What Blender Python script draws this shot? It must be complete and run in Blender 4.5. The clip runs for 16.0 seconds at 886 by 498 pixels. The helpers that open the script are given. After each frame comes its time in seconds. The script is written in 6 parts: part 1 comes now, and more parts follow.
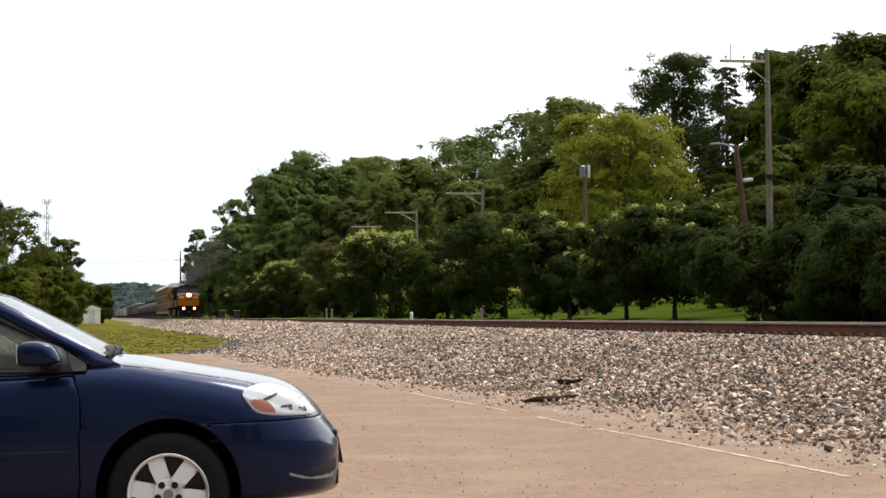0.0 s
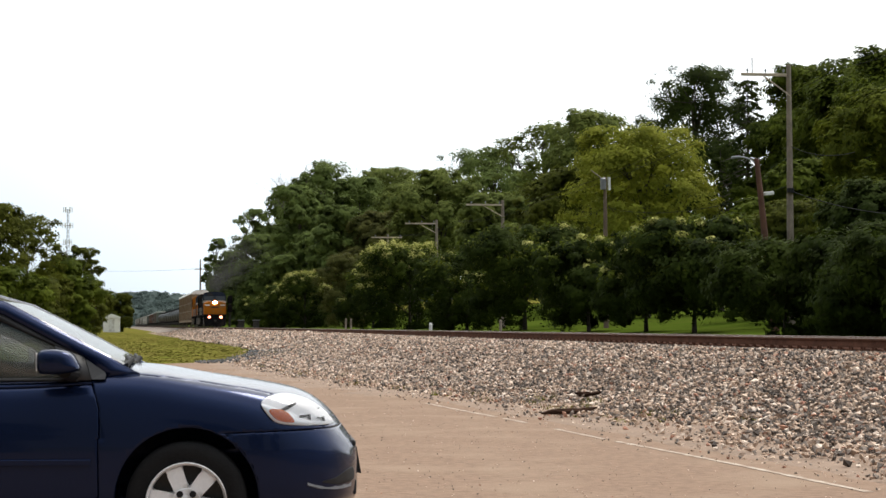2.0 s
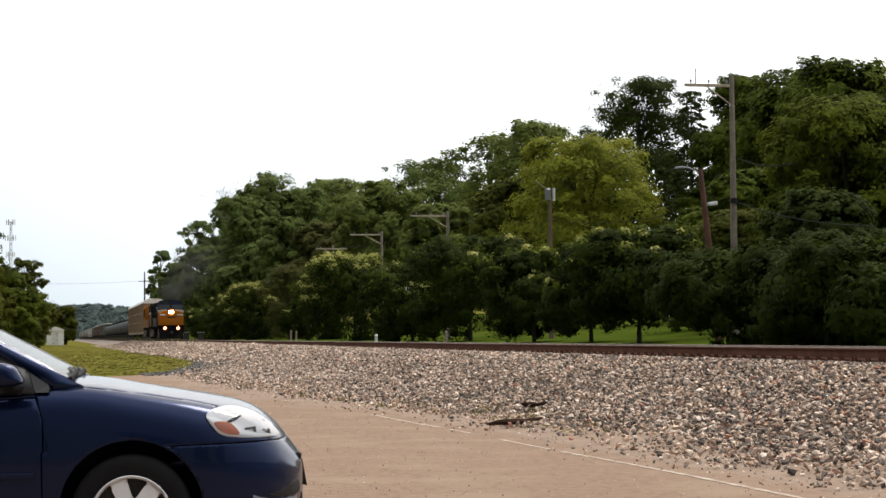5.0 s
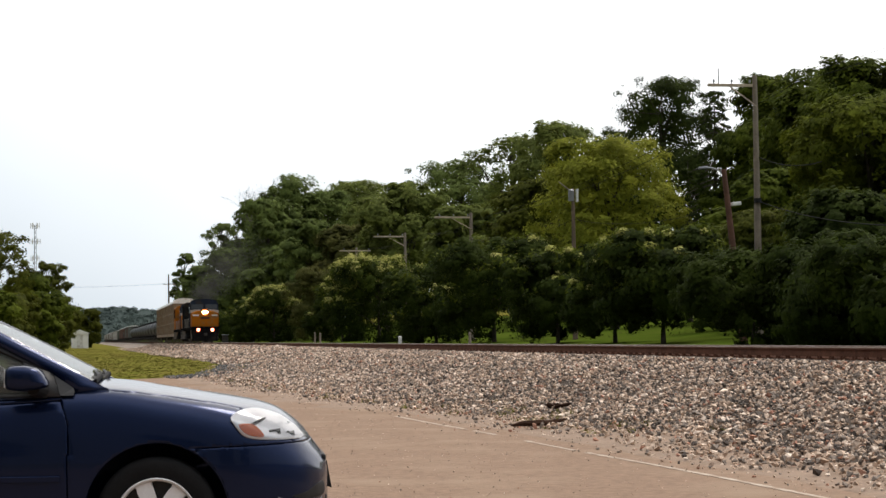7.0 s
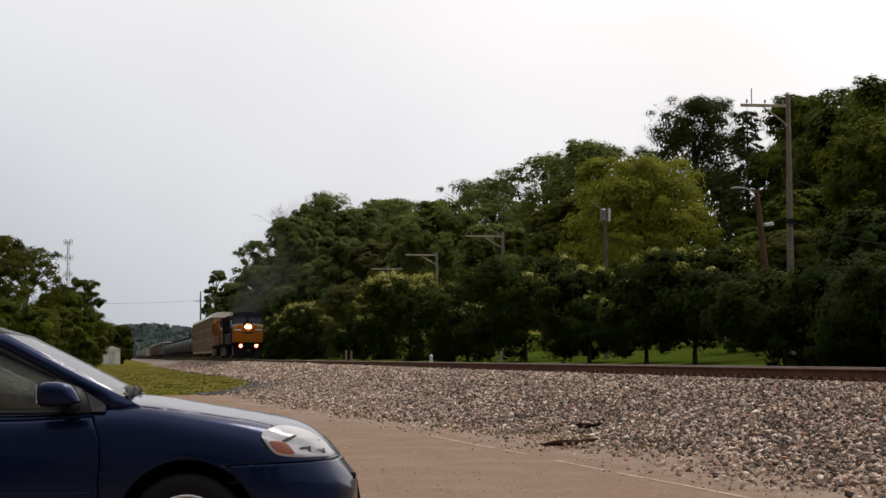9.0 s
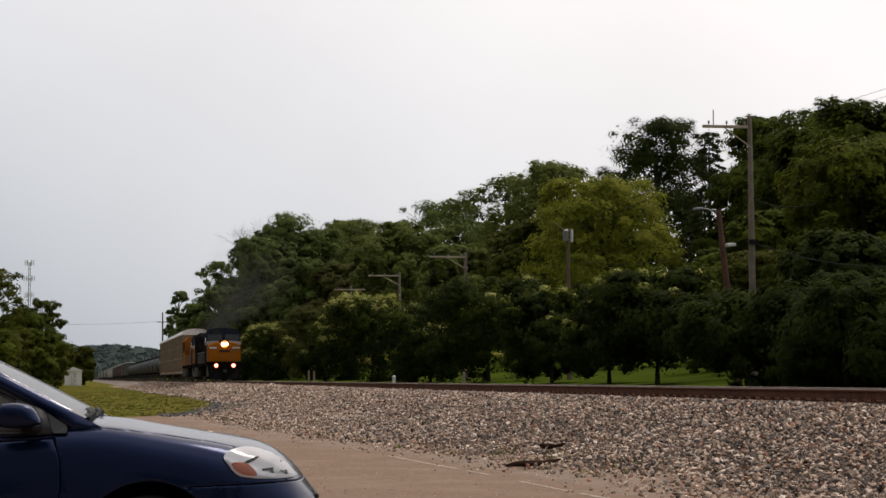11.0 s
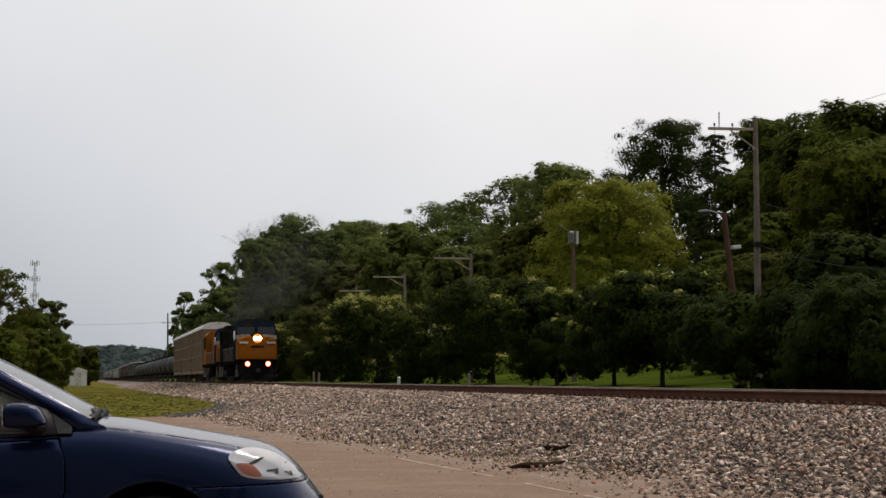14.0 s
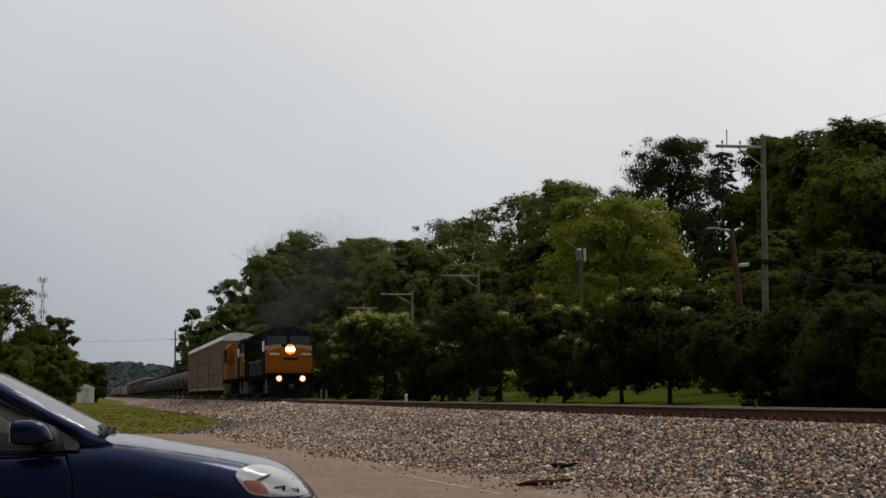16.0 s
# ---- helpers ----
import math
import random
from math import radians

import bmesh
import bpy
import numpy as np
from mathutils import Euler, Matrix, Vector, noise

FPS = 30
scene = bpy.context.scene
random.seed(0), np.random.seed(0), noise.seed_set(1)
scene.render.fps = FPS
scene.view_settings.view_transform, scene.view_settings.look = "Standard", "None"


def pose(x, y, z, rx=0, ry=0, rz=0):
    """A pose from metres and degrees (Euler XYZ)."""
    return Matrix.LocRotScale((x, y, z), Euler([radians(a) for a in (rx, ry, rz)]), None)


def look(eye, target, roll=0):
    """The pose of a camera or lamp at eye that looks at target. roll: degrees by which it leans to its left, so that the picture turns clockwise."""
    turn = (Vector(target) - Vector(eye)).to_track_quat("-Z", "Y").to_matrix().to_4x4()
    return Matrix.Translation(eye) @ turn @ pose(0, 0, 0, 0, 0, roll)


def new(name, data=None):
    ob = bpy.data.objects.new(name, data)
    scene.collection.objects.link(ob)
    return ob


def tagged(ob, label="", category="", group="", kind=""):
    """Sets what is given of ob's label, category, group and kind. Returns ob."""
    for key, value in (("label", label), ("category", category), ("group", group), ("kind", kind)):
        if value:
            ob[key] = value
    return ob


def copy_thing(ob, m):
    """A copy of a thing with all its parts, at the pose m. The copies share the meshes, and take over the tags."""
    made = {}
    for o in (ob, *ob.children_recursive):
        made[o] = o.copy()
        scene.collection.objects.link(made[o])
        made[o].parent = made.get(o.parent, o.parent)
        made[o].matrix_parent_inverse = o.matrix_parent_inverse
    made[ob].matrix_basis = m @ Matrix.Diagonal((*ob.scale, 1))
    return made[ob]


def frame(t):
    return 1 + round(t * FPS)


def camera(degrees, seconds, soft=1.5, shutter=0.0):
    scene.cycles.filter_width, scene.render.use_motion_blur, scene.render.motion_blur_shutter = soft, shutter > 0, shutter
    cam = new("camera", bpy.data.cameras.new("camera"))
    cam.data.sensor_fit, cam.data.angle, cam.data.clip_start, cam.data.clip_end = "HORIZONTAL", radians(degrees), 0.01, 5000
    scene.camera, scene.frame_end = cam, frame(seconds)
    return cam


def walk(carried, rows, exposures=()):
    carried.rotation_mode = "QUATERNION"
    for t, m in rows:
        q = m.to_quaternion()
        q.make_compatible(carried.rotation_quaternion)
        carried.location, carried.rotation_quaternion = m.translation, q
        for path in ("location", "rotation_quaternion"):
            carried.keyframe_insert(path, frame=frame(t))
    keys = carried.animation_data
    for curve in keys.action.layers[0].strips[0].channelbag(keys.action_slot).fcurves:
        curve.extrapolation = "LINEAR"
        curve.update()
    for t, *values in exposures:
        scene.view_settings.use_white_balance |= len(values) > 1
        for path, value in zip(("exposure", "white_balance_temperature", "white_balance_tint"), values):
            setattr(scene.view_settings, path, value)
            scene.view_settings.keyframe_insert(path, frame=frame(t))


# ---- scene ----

# ---- camera: hand-held on one spot, it only turns ----
EYE = 1.235
cam = camera(25.0, 16.0, soft=1.5)
TURNS = (
    (0.0, -0.566, 1.878, -0.468),
    (0.5, -0.469, 1.924, -0.456),
    (1.0, -0.085, 1.701, -0.456),
    (1.5, -0.015, 2.048, 0.022),
    (2.0, -0.000, 2.202, 0.000),
    (2.5, 0.007, 2.140, 0.266),
    (3.0, -0.507, 2.150, -0.112),
    (3.5, -1.247, 2.473, -0.038),
    (4.0, -1.416, 2.067, -0.416),
    (4.2, -1.522, 2.148, -0.227),
    (6.3, -1.677, 2.734, -0.402),
    (6.5, -1.458, 2.730, -0.519),
    (7.0, -0.903, 2.563, -0.524),
    (7.5, -0.603, 3.012, -0.209),
    (8.0, -0.433, 3.194, -0.178),
    (8.5, -0.184, 3.226, -0.124),
    (9.0, 0.004, 3.102, -0.126),
    (9.2, -0.219, 2.948, -0.108),
    (11.3, -1.068, 3.736, -0.197),
    (11.5, -0.916, 3.734, -0.291),
    (12.0, -0.941, 3.802, -0.205),
    (12.5, -0.962, 3.855, 0.022),
    (13.0, -1.104, 3.950, 0.103),
    (13.5, -0.934, 3.472, -0.240),
    (14.0, -0.914, 3.735, -0.022),
    (14.5, -0.802, 3.883, -0.054),
    (15.0, -0.658, 4.032, -0.194),
    (15.5, -0.758, 4.321, 0.012),
    (16.0, -0.697, 4.229, 0.075),
)
EXPOSURES = ((0.0, 0.06, 6500, 10), (1.0, 0.06, 6500, 10), (2.0, -0.06, 6450, 10), (3.5, -0.10, 6500, 10), (6.5, -0.26, 6600, 12), (7.0, -0.30, 6600, 12), (7.5, -0.44, 6700, 14), (8.0, -0.77, 6750, 15), (9.0, -0.84, 6750, 16),
             (12.0, -0.98, 6750, 16), (13.5, -1.02, 6700, 15), (14.0, -0.96, 6700, 15), (15.0, -1.06, 6550, 12), (15.5, -1.20, 6550, 12), (16.0, -1.26, 6550, 12))
walk(cam, [(t, pose(0, 0, EYE) @ Matrix.Rotation(radians(yaw), 4, "Z") @ Matrix.Rotation(radians(90 + pitch), 4, "X")
            @ Matrix.Rotation(radians(roll), 4, "Z")) for t, yaw, pitch, roll in TURNS], EXPOSURES)

# ---- world and sun: overcast, the sun behind the clouds ahead and to the right ----
SUN_UP, SUN_ROUND = radians(58), radians(40)
SUN_WAY = Vector((math.sin(SUN_ROUND) * math.cos(SUN_UP), math.cos(SUN_ROUND) * math.cos(SUN_UP), math.sin(SUN_UP)))
world = bpy.data.worlds.new("overcast_sky")
scene.world = world
world.use_nodes = True
wn, wl = world.node_tree.nodes, world.node_tree.links
sky = wn.new("ShaderNodeTexSky")
sky.sky_type, sky.sun_disc = "NISHITA", False
sky.sun_elevation, sky.sun_rotation = SUN_UP, SUN_ROUND
sky.dust_density, sky.air_density = 3.0, 1.0
tex = wn.new("ShaderNodeTexCoord")
# the cloud layer: brightest round the hidden sun, greyer and bluer away from it
towards = wn.new("ShaderNodeVectorMath")
towards.operation = "DOT_PRODUCT"
towards.inputs[1].default_value = SUN_WAY
ramp = wn.new("ShaderNodeValToRGB")
for k, (place, color) in enumerate(((0.0, (0.15, 0.16, 0.175)), (0.50, (0.33, 0.36, 0.39)), (0.68, (0.98, 1.10, 1.19)), (0.735, (1.50, 1.60, 1.66)), (0.80, (2.00, 2.03, 2.01)), (1.0, (2.08, 2.05, 2.0)))):
    e = ramp.color_ramp.elements[k] if k < 2 else ramp.color_ramp.elements.new(place)
    e.position, e.color = place, (*color, 1)
half = wn.new("ShaderNodeMapRange")
half.inputs[1].default_value, half.inputs[2].default_value = -1, 1
cloud = wn.new("ShaderNodeTexNoise")
cloud.inputs["Scale"].default_value, cloud.inputs["Detail"].default_value = 3.5, 4
patches = wn.new("ShaderNodeMapRange")
patches.inputs[1].default_value, patches.inputs[2].default_value = 0.3, 0.7
patches.inputs[3].default_value, patches.inputs[4].default_value = 0.91, 1.05
cloudmix = wn.new("ShaderNodeMix")
cloudmix.data_type, cloudmix.blend_type = "RGBA", "MULTIPLY"
cloudmix.inputs[0].default_value = 1.0
dim = wn.new("ShaderNodeMix")
dim.data_type, dim.blend_type = "RGBA", "MULTIPLY"
dim.inputs[0].default_value = 1.0
dim.inputs[7].default_value = (0.1, 0.1, 0.1, 1)
over = wn.new("ShaderNodeMix")
over.data_type = "RGBA"
over.inputs[0].default_value = 0.92
wl.new(tex.outputs["Generated"], towards.inputs[0])
wl.new(towards.outputs["Value"], half.inputs[0])
wl.new(half.outputs[0], ramp.inputs[0])
wl.new(tex.outputs["Generated"], cloud.inputs["Vector"])
wl.new(cloud.outputs["Fac"], patches.inputs[0])
wl.new(ramp.outputs[0], cloudmix.inputs[6])
wl.new(patches.outputs[0], cloudmix.inputs[7])
wl.new(sky.outputs[0], dim.inputs[6])
wl.new(dim.outputs[2], over.inputs[6])
wl.new(cloudmix.outputs[2], over.inputs[7])
wl.new(over.outputs[2], wn["Background"].inputs["Color"])
wn["Background"].inputs["Strength"].default_value = 1.0

sun = new("sun", bpy.data.lights.new("sun", "SUN"))
sun.data.energy, sun.data.angle, sun.data.color = 2.7, radians(22), (1.0, 0.94, 0.86)
sun.matrix_basis = look((0, 0, 0), -SUN_WAY)

# ---- plan: s runs away along the track, q across it to the far side ----
UX, UY = -0.1603, 0.9871
TRACK_Q, RAIL_Z = 12.6, 1.04
HEADING = math.degrees(math.atan2(UY, UX))


def at(s, q, z=0.0):
    return Vector((UX * s + UY * q, UY * s - UX * q, z))


def track_pose(s, q, z=0.0, turn=0.0):
    """A pose whose x axis runs along the track, away from the eye."""
    return pose(*at(s, q, z), 0, 0, HEADING + turn)


def step(a, b, v):
    v = np.clip((v - a) / (b - a), 0, 1)
    return v * v * (3 - 2 * v)


def land(s, q):
    """Height of the bare ground, without ballast."""
    s, q = np.asarray(s, float), np.asarray(q, float)
    z = 0.55 * step(7.2, 11.2, q)
    z = z - 0.15 * step(14.6, 17.5, q) + 0.60 * step(18, 27, q) + 0.9 * step(27, 42, q)
    z = z + 0.10 * np.clip(q - 42, 0, 150) * step(20, 70, s)
    z = z + 0.9 * step(150, 400, s) * (1 - step(-5, 8, q)) + 0.05 * np.clip(-q - 25, 0, 120)
    z = z + 0.03 * np.sin(s * 0.31 + q * 0.7) * step(40, 80, s) * (1 - step(4, 6, q))
    return z


def bank(s, q):
    """Height of the ballast's surface."""
    foot = 6.1 - 0.5 * step(25, 60, s) + 1.3 * step(72, 106, s) + 0.25 * np.sin(s * 0.45) + 0.15 * np.sin(s * 1.3 + 1)
    rise = np.clip((q - foot) / (10.9 - foot), 0, 1)
    return 0.765 * (0.55 * rise + 0.45 * step(0.15, 1, rise)) - 0.30 * step(14.4, 16.8, q) - 0.012 * (q < foot)


def grass_edge(s):
    """Where the grass patch beyond the lot ends towards the track."""
    return np.interp(s, [46, 60, 64, 66, 72, 84, 96, 106, 130, 180, 215, 270, 400], [-30, -14, -3, 1.6, 3.9, 5.5, 6.5, 7.1, 7.0, 5.8, 4.7, 3.6, 3.4])


# ---- mesh helpers ----
def finish(bm, name, smooth=0.0):
    me = bpy.data.meshes.new(name)
    bmesh.ops.recalc_face_normals(bm, faces=bm.faces)
    bm.to_mesh(me)
    bm.free()
    if smooth:
        me.shade_smooth()
        me.set_sharp_from_angle(angle=radians(smooth))
    return me


def part(name, bm, material, parent=None, label="", smooth=0.0, where=None, stuff=False):
    me = bm if isinstance(bm, bpy.types.Mesh) else finish(bm, name, smooth)
    if material and not me.materials:
        me.materials.append(material)
    ob = new(name, me)
    if parent:
        ob.parent = parent
    if where is not None:
        ob.matrix_basis = where
    if label:
        tagged(ob, label, kind="stuff" if stuff else "")
    return ob


def empty(name, where, label, category, group="", kind=""):
    ob = new(name)
    ob.empty_display_size = 0.3
    ob.matrix_basis = where
    return tagged(ob, label, category, group, kind)


def arrays(name, verts, faces, material=None, smooth=False):
    """A mesh from arrays of vertices and of faces with one number of corners."""
    verts, faces = np.asarray(verts, np.float32), np.asarray(faces, np.int32)
    me = bpy.data.meshes.new(name)
    n, k = faces.shape
    me.vertices.add(len(verts))
    me.vertices.foreach_set("co", verts.ravel())
    me.loops.add(n * k)
    me.loops.foreach_set("vertex_index", faces.ravel())
    me.polygons.add(n)
    me.polygons.foreach_set("loop_start", np.arange(0, n * k, k, dtype=np.int32))
    me.polygons.foreach_set("use_smooth", np.full(n, smooth))
    me.update(calc_edges=True)
    if material:
        me.materials.append(material)
    return me


def box(bm, x0, x1, y0, y1, z0, z1, bevel=0.0, taper=None):
    made = bmesh.ops.create_cube(bm, size=1.0)["verts"]
    for v in made:
        v.co = Vector(((x0 + x1) / 2 + v.co.x * (x1 - x0), (y0 + y1) / 2 + v.co.y * (y1 - y0), (z0 + z1) / 2 + v.co.z * (z1 - z0)))
    if bevel:
        edges = list({e for v in made for e in v.link_edges})
        bmesh.ops.bevel(bm, geom=edges, offset=bevel, segments=2, affect="EDGES", profile=0.5)
    return bm


def rod(bm, a, b, r0, r1=None, sides=8, caps=True):
    a, b = Vector(a), Vector(b)
    m = Matrix.Translation((a + b) / 2) @ (b - a).to_track_quat("Z", "Y").to_matrix().to_4x4()
    bmesh.ops.create_cone(bm, cap_ends=caps, segments=sides, radius1=r0, radius2=r0 if r1 is None else r1, depth=(b - a).length, matrix=m)
    return bm


def lathe(bm, profile, sides=32, axis="Y", close=False):
    """A turned body: profile of (radius, along)."""
    rings = []
    for r, h in profile:
        ring = []
        for i in range(sides):
            a = 2 * math.pi * i / sides
            c, d = r * math.cos(a), r * math.sin(a)
            ring.append(bm.verts.new({"Y": (c, h, d), "Z": (c, d, h), "X": (h, c, d)}[axis]))
        rings.append(ring)
    pairs = list(zip(rings, rings[1:])) + ([(rings[-1], rings[0])] if close else [])
    for ra, rb in pairs:
        for i in range(sides):
            j = (i + 1) % sides
            bm.faces.new((ra[i], ra[j], rb[j], rb[i]))
    return rings


def prism(bm, outline, y0, y1):
    """A plate with an outline in x and z, from y0 to y1."""
    a = [bm.verts.new((x, y0, z)) for x, z in outline]
    b = [bm.verts.new((x, y1, z)) for x, z in outline]
    bm.faces.new(a)
    bm.faces.new(b[::-1])
    for i in range(len(a)):
        j = (i + 1) % len(a)
        bm.faces.new((a[i], b[i], b[j], a[j]))
    return bm


def tube(points, radii, sides=7):
    """Arrays of a tapered, bent tube."""
    points = np.asarray(points, float)
    verts, faces = [], []
    for i, p in enumerate(points):
        d = points[min(i + 1, len(points) - 1)] - points[max(i - 1, 0)]
        d = d / (np.linalg.norm(d) + 1e-9)
        side = np.cross(d, (0.3, 0.9, 0.2))
        side /= np.linalg.norm(side)
        up = np.cross(d, side)
        for k in range(sides):
            a = 2 * math.pi * k / sides
            verts.append(p + radii[i] * (math.cos(a) * side + math.sin(a) * up))
    for i in range(len(points) - 1):
        for k in range(sides):
            j = (k + 1) % sides
            faces.append((i * sides + k, i * sides + j, (i + 1) * sides + j, (i + 1) * sides + k))
    return np.array(verts), np.array(faces)


def joined(pieces):
    verts, faces, base = [], [], 0
    for v, f in pieces:
        verts.append(v)
        faces.append(np.asarray(f) + base)
        base += len(v)
    return np.concatenate(verts), np.concatenate(faces)


# ---- materials ----
def material(name, color, rough=0.6, metal=0.0, vary=0.0, scale=4.0, second=None, bump=0.0, bump_scale=40.0, island=0.0, per_object=0.0,
             glow=0.0, glow_color=None, coat=0.0, dirt=None, dirt_amount=0.0, dirt_scale=1.5, spec=0.5):
    """A painted or natural surface with variation at two scales."""
    m = bpy.data.materials.new(name)
    m.use_nodes = True
    n, l = m.node_tree.nodes, m.node_tree.links
    b = n["Principled BSDF"]
    b.inputs["Roughness"].default_value, b.inputs["Metallic"].default_value = rough, metal
    b.inputs["Specular IOR Level"].default_value = spec
    b.inputs["Coat Weight"].default_value = coat
    b.inputs["Coat Roughness"].default_value = 0.04
    tc = n.new("ShaderNodeTexCoord")
    col = None
    rgb = n.new("ShaderNodeRGB")
    rgb.outputs[0].default_value = (*color, 1)
    col = rgb.outputs[0]

    def mixed(fac, a, other, blend="MIX"):
        x = n.new("ShaderNodeMix")
        x.data_type, x.blend_type = "RGBA", blend
        if isinstance(fac, float):
            x.inputs[0].default_value = fac
        else:
            l.new(fac, x.inputs[0])
        l.new(a, x.inputs[6])
        if isinstance(other, tuple):
            x.inputs[7].default_value = (*other, 1)
        else:
            l.new(other, x.inputs[7])
        return x.outputs[2]

    def cloudy(size, detail, low, high):
        t = n.new("ShaderNodeTexNoise")
        t.inputs["Scale"].default_value, t.inputs["Detail"].default_value = size, detail
        l.new(tc.outputs["Object"], t.inputs["Vector"])
        r = n.new("ShaderNodeMapRange")
        r.inputs[1].default_value, r.inputs[2].default_value = low, high
        l.new(t.outputs["Fac"], r.inputs[0])
        return r.outputs[0]

    if vary or second:
        dark = second or tuple(c * (1 - vary) for c in color)
        col = mixed(cloudy(scale, 6, 0.35, 0.65), col, dark)
        fine = tuple(min(1, c * (1 + 0.5 * vary)) for c in color)
        f = cloudy(scale * 9, 3, 0.5, 0.8)
        col = mixed(f, col, fine)
    if island or per_object:
        src = n.new("ShaderNodeNewGeometry").outputs["Random Per Island"] if island else n.new("ShaderNodeObjectInfo").outputs["Random"]
        amount = island or per_object
        r = n.new("ShaderNodeMapRange")
        r.inputs[3].default_value, r.inputs[4].default_value = 1 - amount, 1 + amount
        l.new(src, r.inputs[0])
        h = n.new("ShaderNodeHueSaturation")
        l.new(r.outputs[0], h.inputs["Value"])
        r2 = n.new("ShaderNodeMapRange")
        r2.inputs[3].default_value, r2.inputs[4].default_value = 0.5 - 0.022 * amount, 0.5 + 0.022 * amount
        frac = n.new("ShaderNodeMath")
        frac.operation = "FRACT"
        mul = n.new("ShaderNodeMath")
        mul.operation = "MULTIPLY"
        mul.inputs[1].default_value = 17.3
        l.new(src, mul.inputs[0])
        l.new(mul.outputs[0], frac.inputs[0])
        l.new(frac.outputs[0], r2.inputs[0])
        l.new(r2.outputs[0], h.inputs["Hue"])
        l.new(col, h.inputs["Color"])
        col = h.outputs[0]
    if dirt:
        col = mixed(cloudy(dirt_scale, 8, 0.62 - 0.4 * dirt_amount, 0.78 - 0.2 * dirt_amount), col, dirt)
    l.new(col, b.inputs["Base Color"])
    if bump:
        t = n.new("ShaderNodeTexNoise")
        t.inputs["Scale"].default_value, t.inputs["Detail"].default_value = bump_scale, 5
        l.new(tc.outputs["Object"], t.inputs["Vector"])
        bu = n.new("ShaderNodeBump")
        bu.inputs["Strength"].default_value, bu.inputs["Distance"].default_value = bump, 0.02
        l.new(t.outputs["Fac"], bu.inputs["Height"])
        l.new(bu.outputs[0], b.inputs["Normal"])
    if glow:
        b.inputs["Emission Color"].default_value = (*(glow_color or color), 1)
        b.inputs["Emission Strength"].default_value = glow
    return m


def leafy(name, color, second, island=0.22, patch=0.45):
    """Leaves: diffuse with light shining through, each leaf its own shade."""
    m = material(name, color, rough=0.8, second=second, scale=patch, island=island, spec=0.06)
    n, l = m.node_tree.nodes, m.node_tree.links
    b, out = n["Principled BSDF"], n["Material Output"]
    tr = n.new("ShaderNodeBsdfTranslucent")
    l.new(b.inputs["Base Color"].links[0].from_socket, tr.inputs["Color"])
    mx = n.new("ShaderNodeMixShader")
    mx.inputs[0].default_value = 0.36
    l.new(b.outputs[0], mx.inputs[1])
    l.new(tr.outputs[0], mx.inputs[2])
    l.new(mx.outputs[0], out.inputs["Surface"])
    return m


def glassy(name, color=(1, 1, 1), rough=0.0, see=0.75, ior=1.5, film=0.0):
    """Thin pane: part clear, part mirror, with a film of dust."""
    m = bpy.data.materials.new(name)
    m.use_nodes = True
    n, l = m.node_tree.nodes, m.node_tree.links
    t, g, mx, f = n.new("ShaderNodeBsdfTransparent"), n.new("ShaderNodeBsdfGlossy"), n.new("ShaderNodeMixShader"), n.new("ShaderNodeFresnel")
    f.inputs["IOR"].default_value = ior
    t.inputs["Color"].default_value = (*[c * see for c in color], 1)
    g.inputs["Roughness"].default_value = rough
    l.new(f.outputs[0], mx.inputs[0])
    l.new(t.outputs[0], mx.inputs[1])
    l.new(g.outputs[0], mx.inputs[2])
    dust, both = n.new("ShaderNodeBsdfDiffuse"), n.new("ShaderNodeMixShader")
    dust.inputs["Color"].default_value = (0.55, 0.54, 0.50, 1)
    both.inputs[0].default_value = film
    l.new(mx.outputs[0], both.inputs[1])
    l.new(dust.outputs[0], both.inputs[2])
    l.new(both.outputs[0], n["Material Output"].inputs["Surface"])
    return m


M_GRASS = material("grass_ground", (0.105, 0.110, 0.018), 0.95, vary=0.4, scale=0.35, second=(0.140, 0.110, 0.032), spec=0.0, bump=0.6, bump_scale=9)
# the trees' shade on the lawn is put into this darker green
M_LAWN = material("tree_shaded_lawn", (0.045, 0.072, 0.008), 1.0, vary=0.4, scale=0.4, second=(0.058, 0.075, 0.012), spec=0.0, bump=0.4, bump_scale=9)
M_BLADE = material("grass_blades", (0.142, 0.150, 0.027), 0.9, second=(0.175, 0.142, 0.045), scale=0.4, island=0.2, spec=0.0)
M_ASPHALT = material("worn_asphalt", (0.252, 0.171, 0.122), 0.95, spec=0.05, vary=0.3, scale=10.0, bump=0.3, bump_scale=45, dirt=(0.265, 0.192, 0.138), dirt_amount=0.35, dirt_scale=0.9)
M_DIRT = material("gravel_dust", (0.27, 0.195, 0.145), 0.95, spec=0.1, vary=0.25, scale=2.0, bump=0.8, bump_scale=14)
M_PAINT_LINE = material("worn_line_paint", (0.50, 0.425, 0.35), 0.9, spec=0.1, vary=0.2, scale=3, dirt=(0.30, 0.225, 0.17), dirt_amount=0.7, dirt_scale=5)
M_STONE = material("ballast_stone", (0.425, 0.298, 0.220), 0.95, vary=0.3, scale=0.6, island=0.6, second=(0.28, 0.235, 0.215), spec=0.05, bump=0.4, bump_scale=30)
M_DARK_STONE = material("blue_grey_gravel", (0.15, 0.15, 0.155), 0.95, vary=0.3, scale=0.6, island=0.5, spec=0.15)


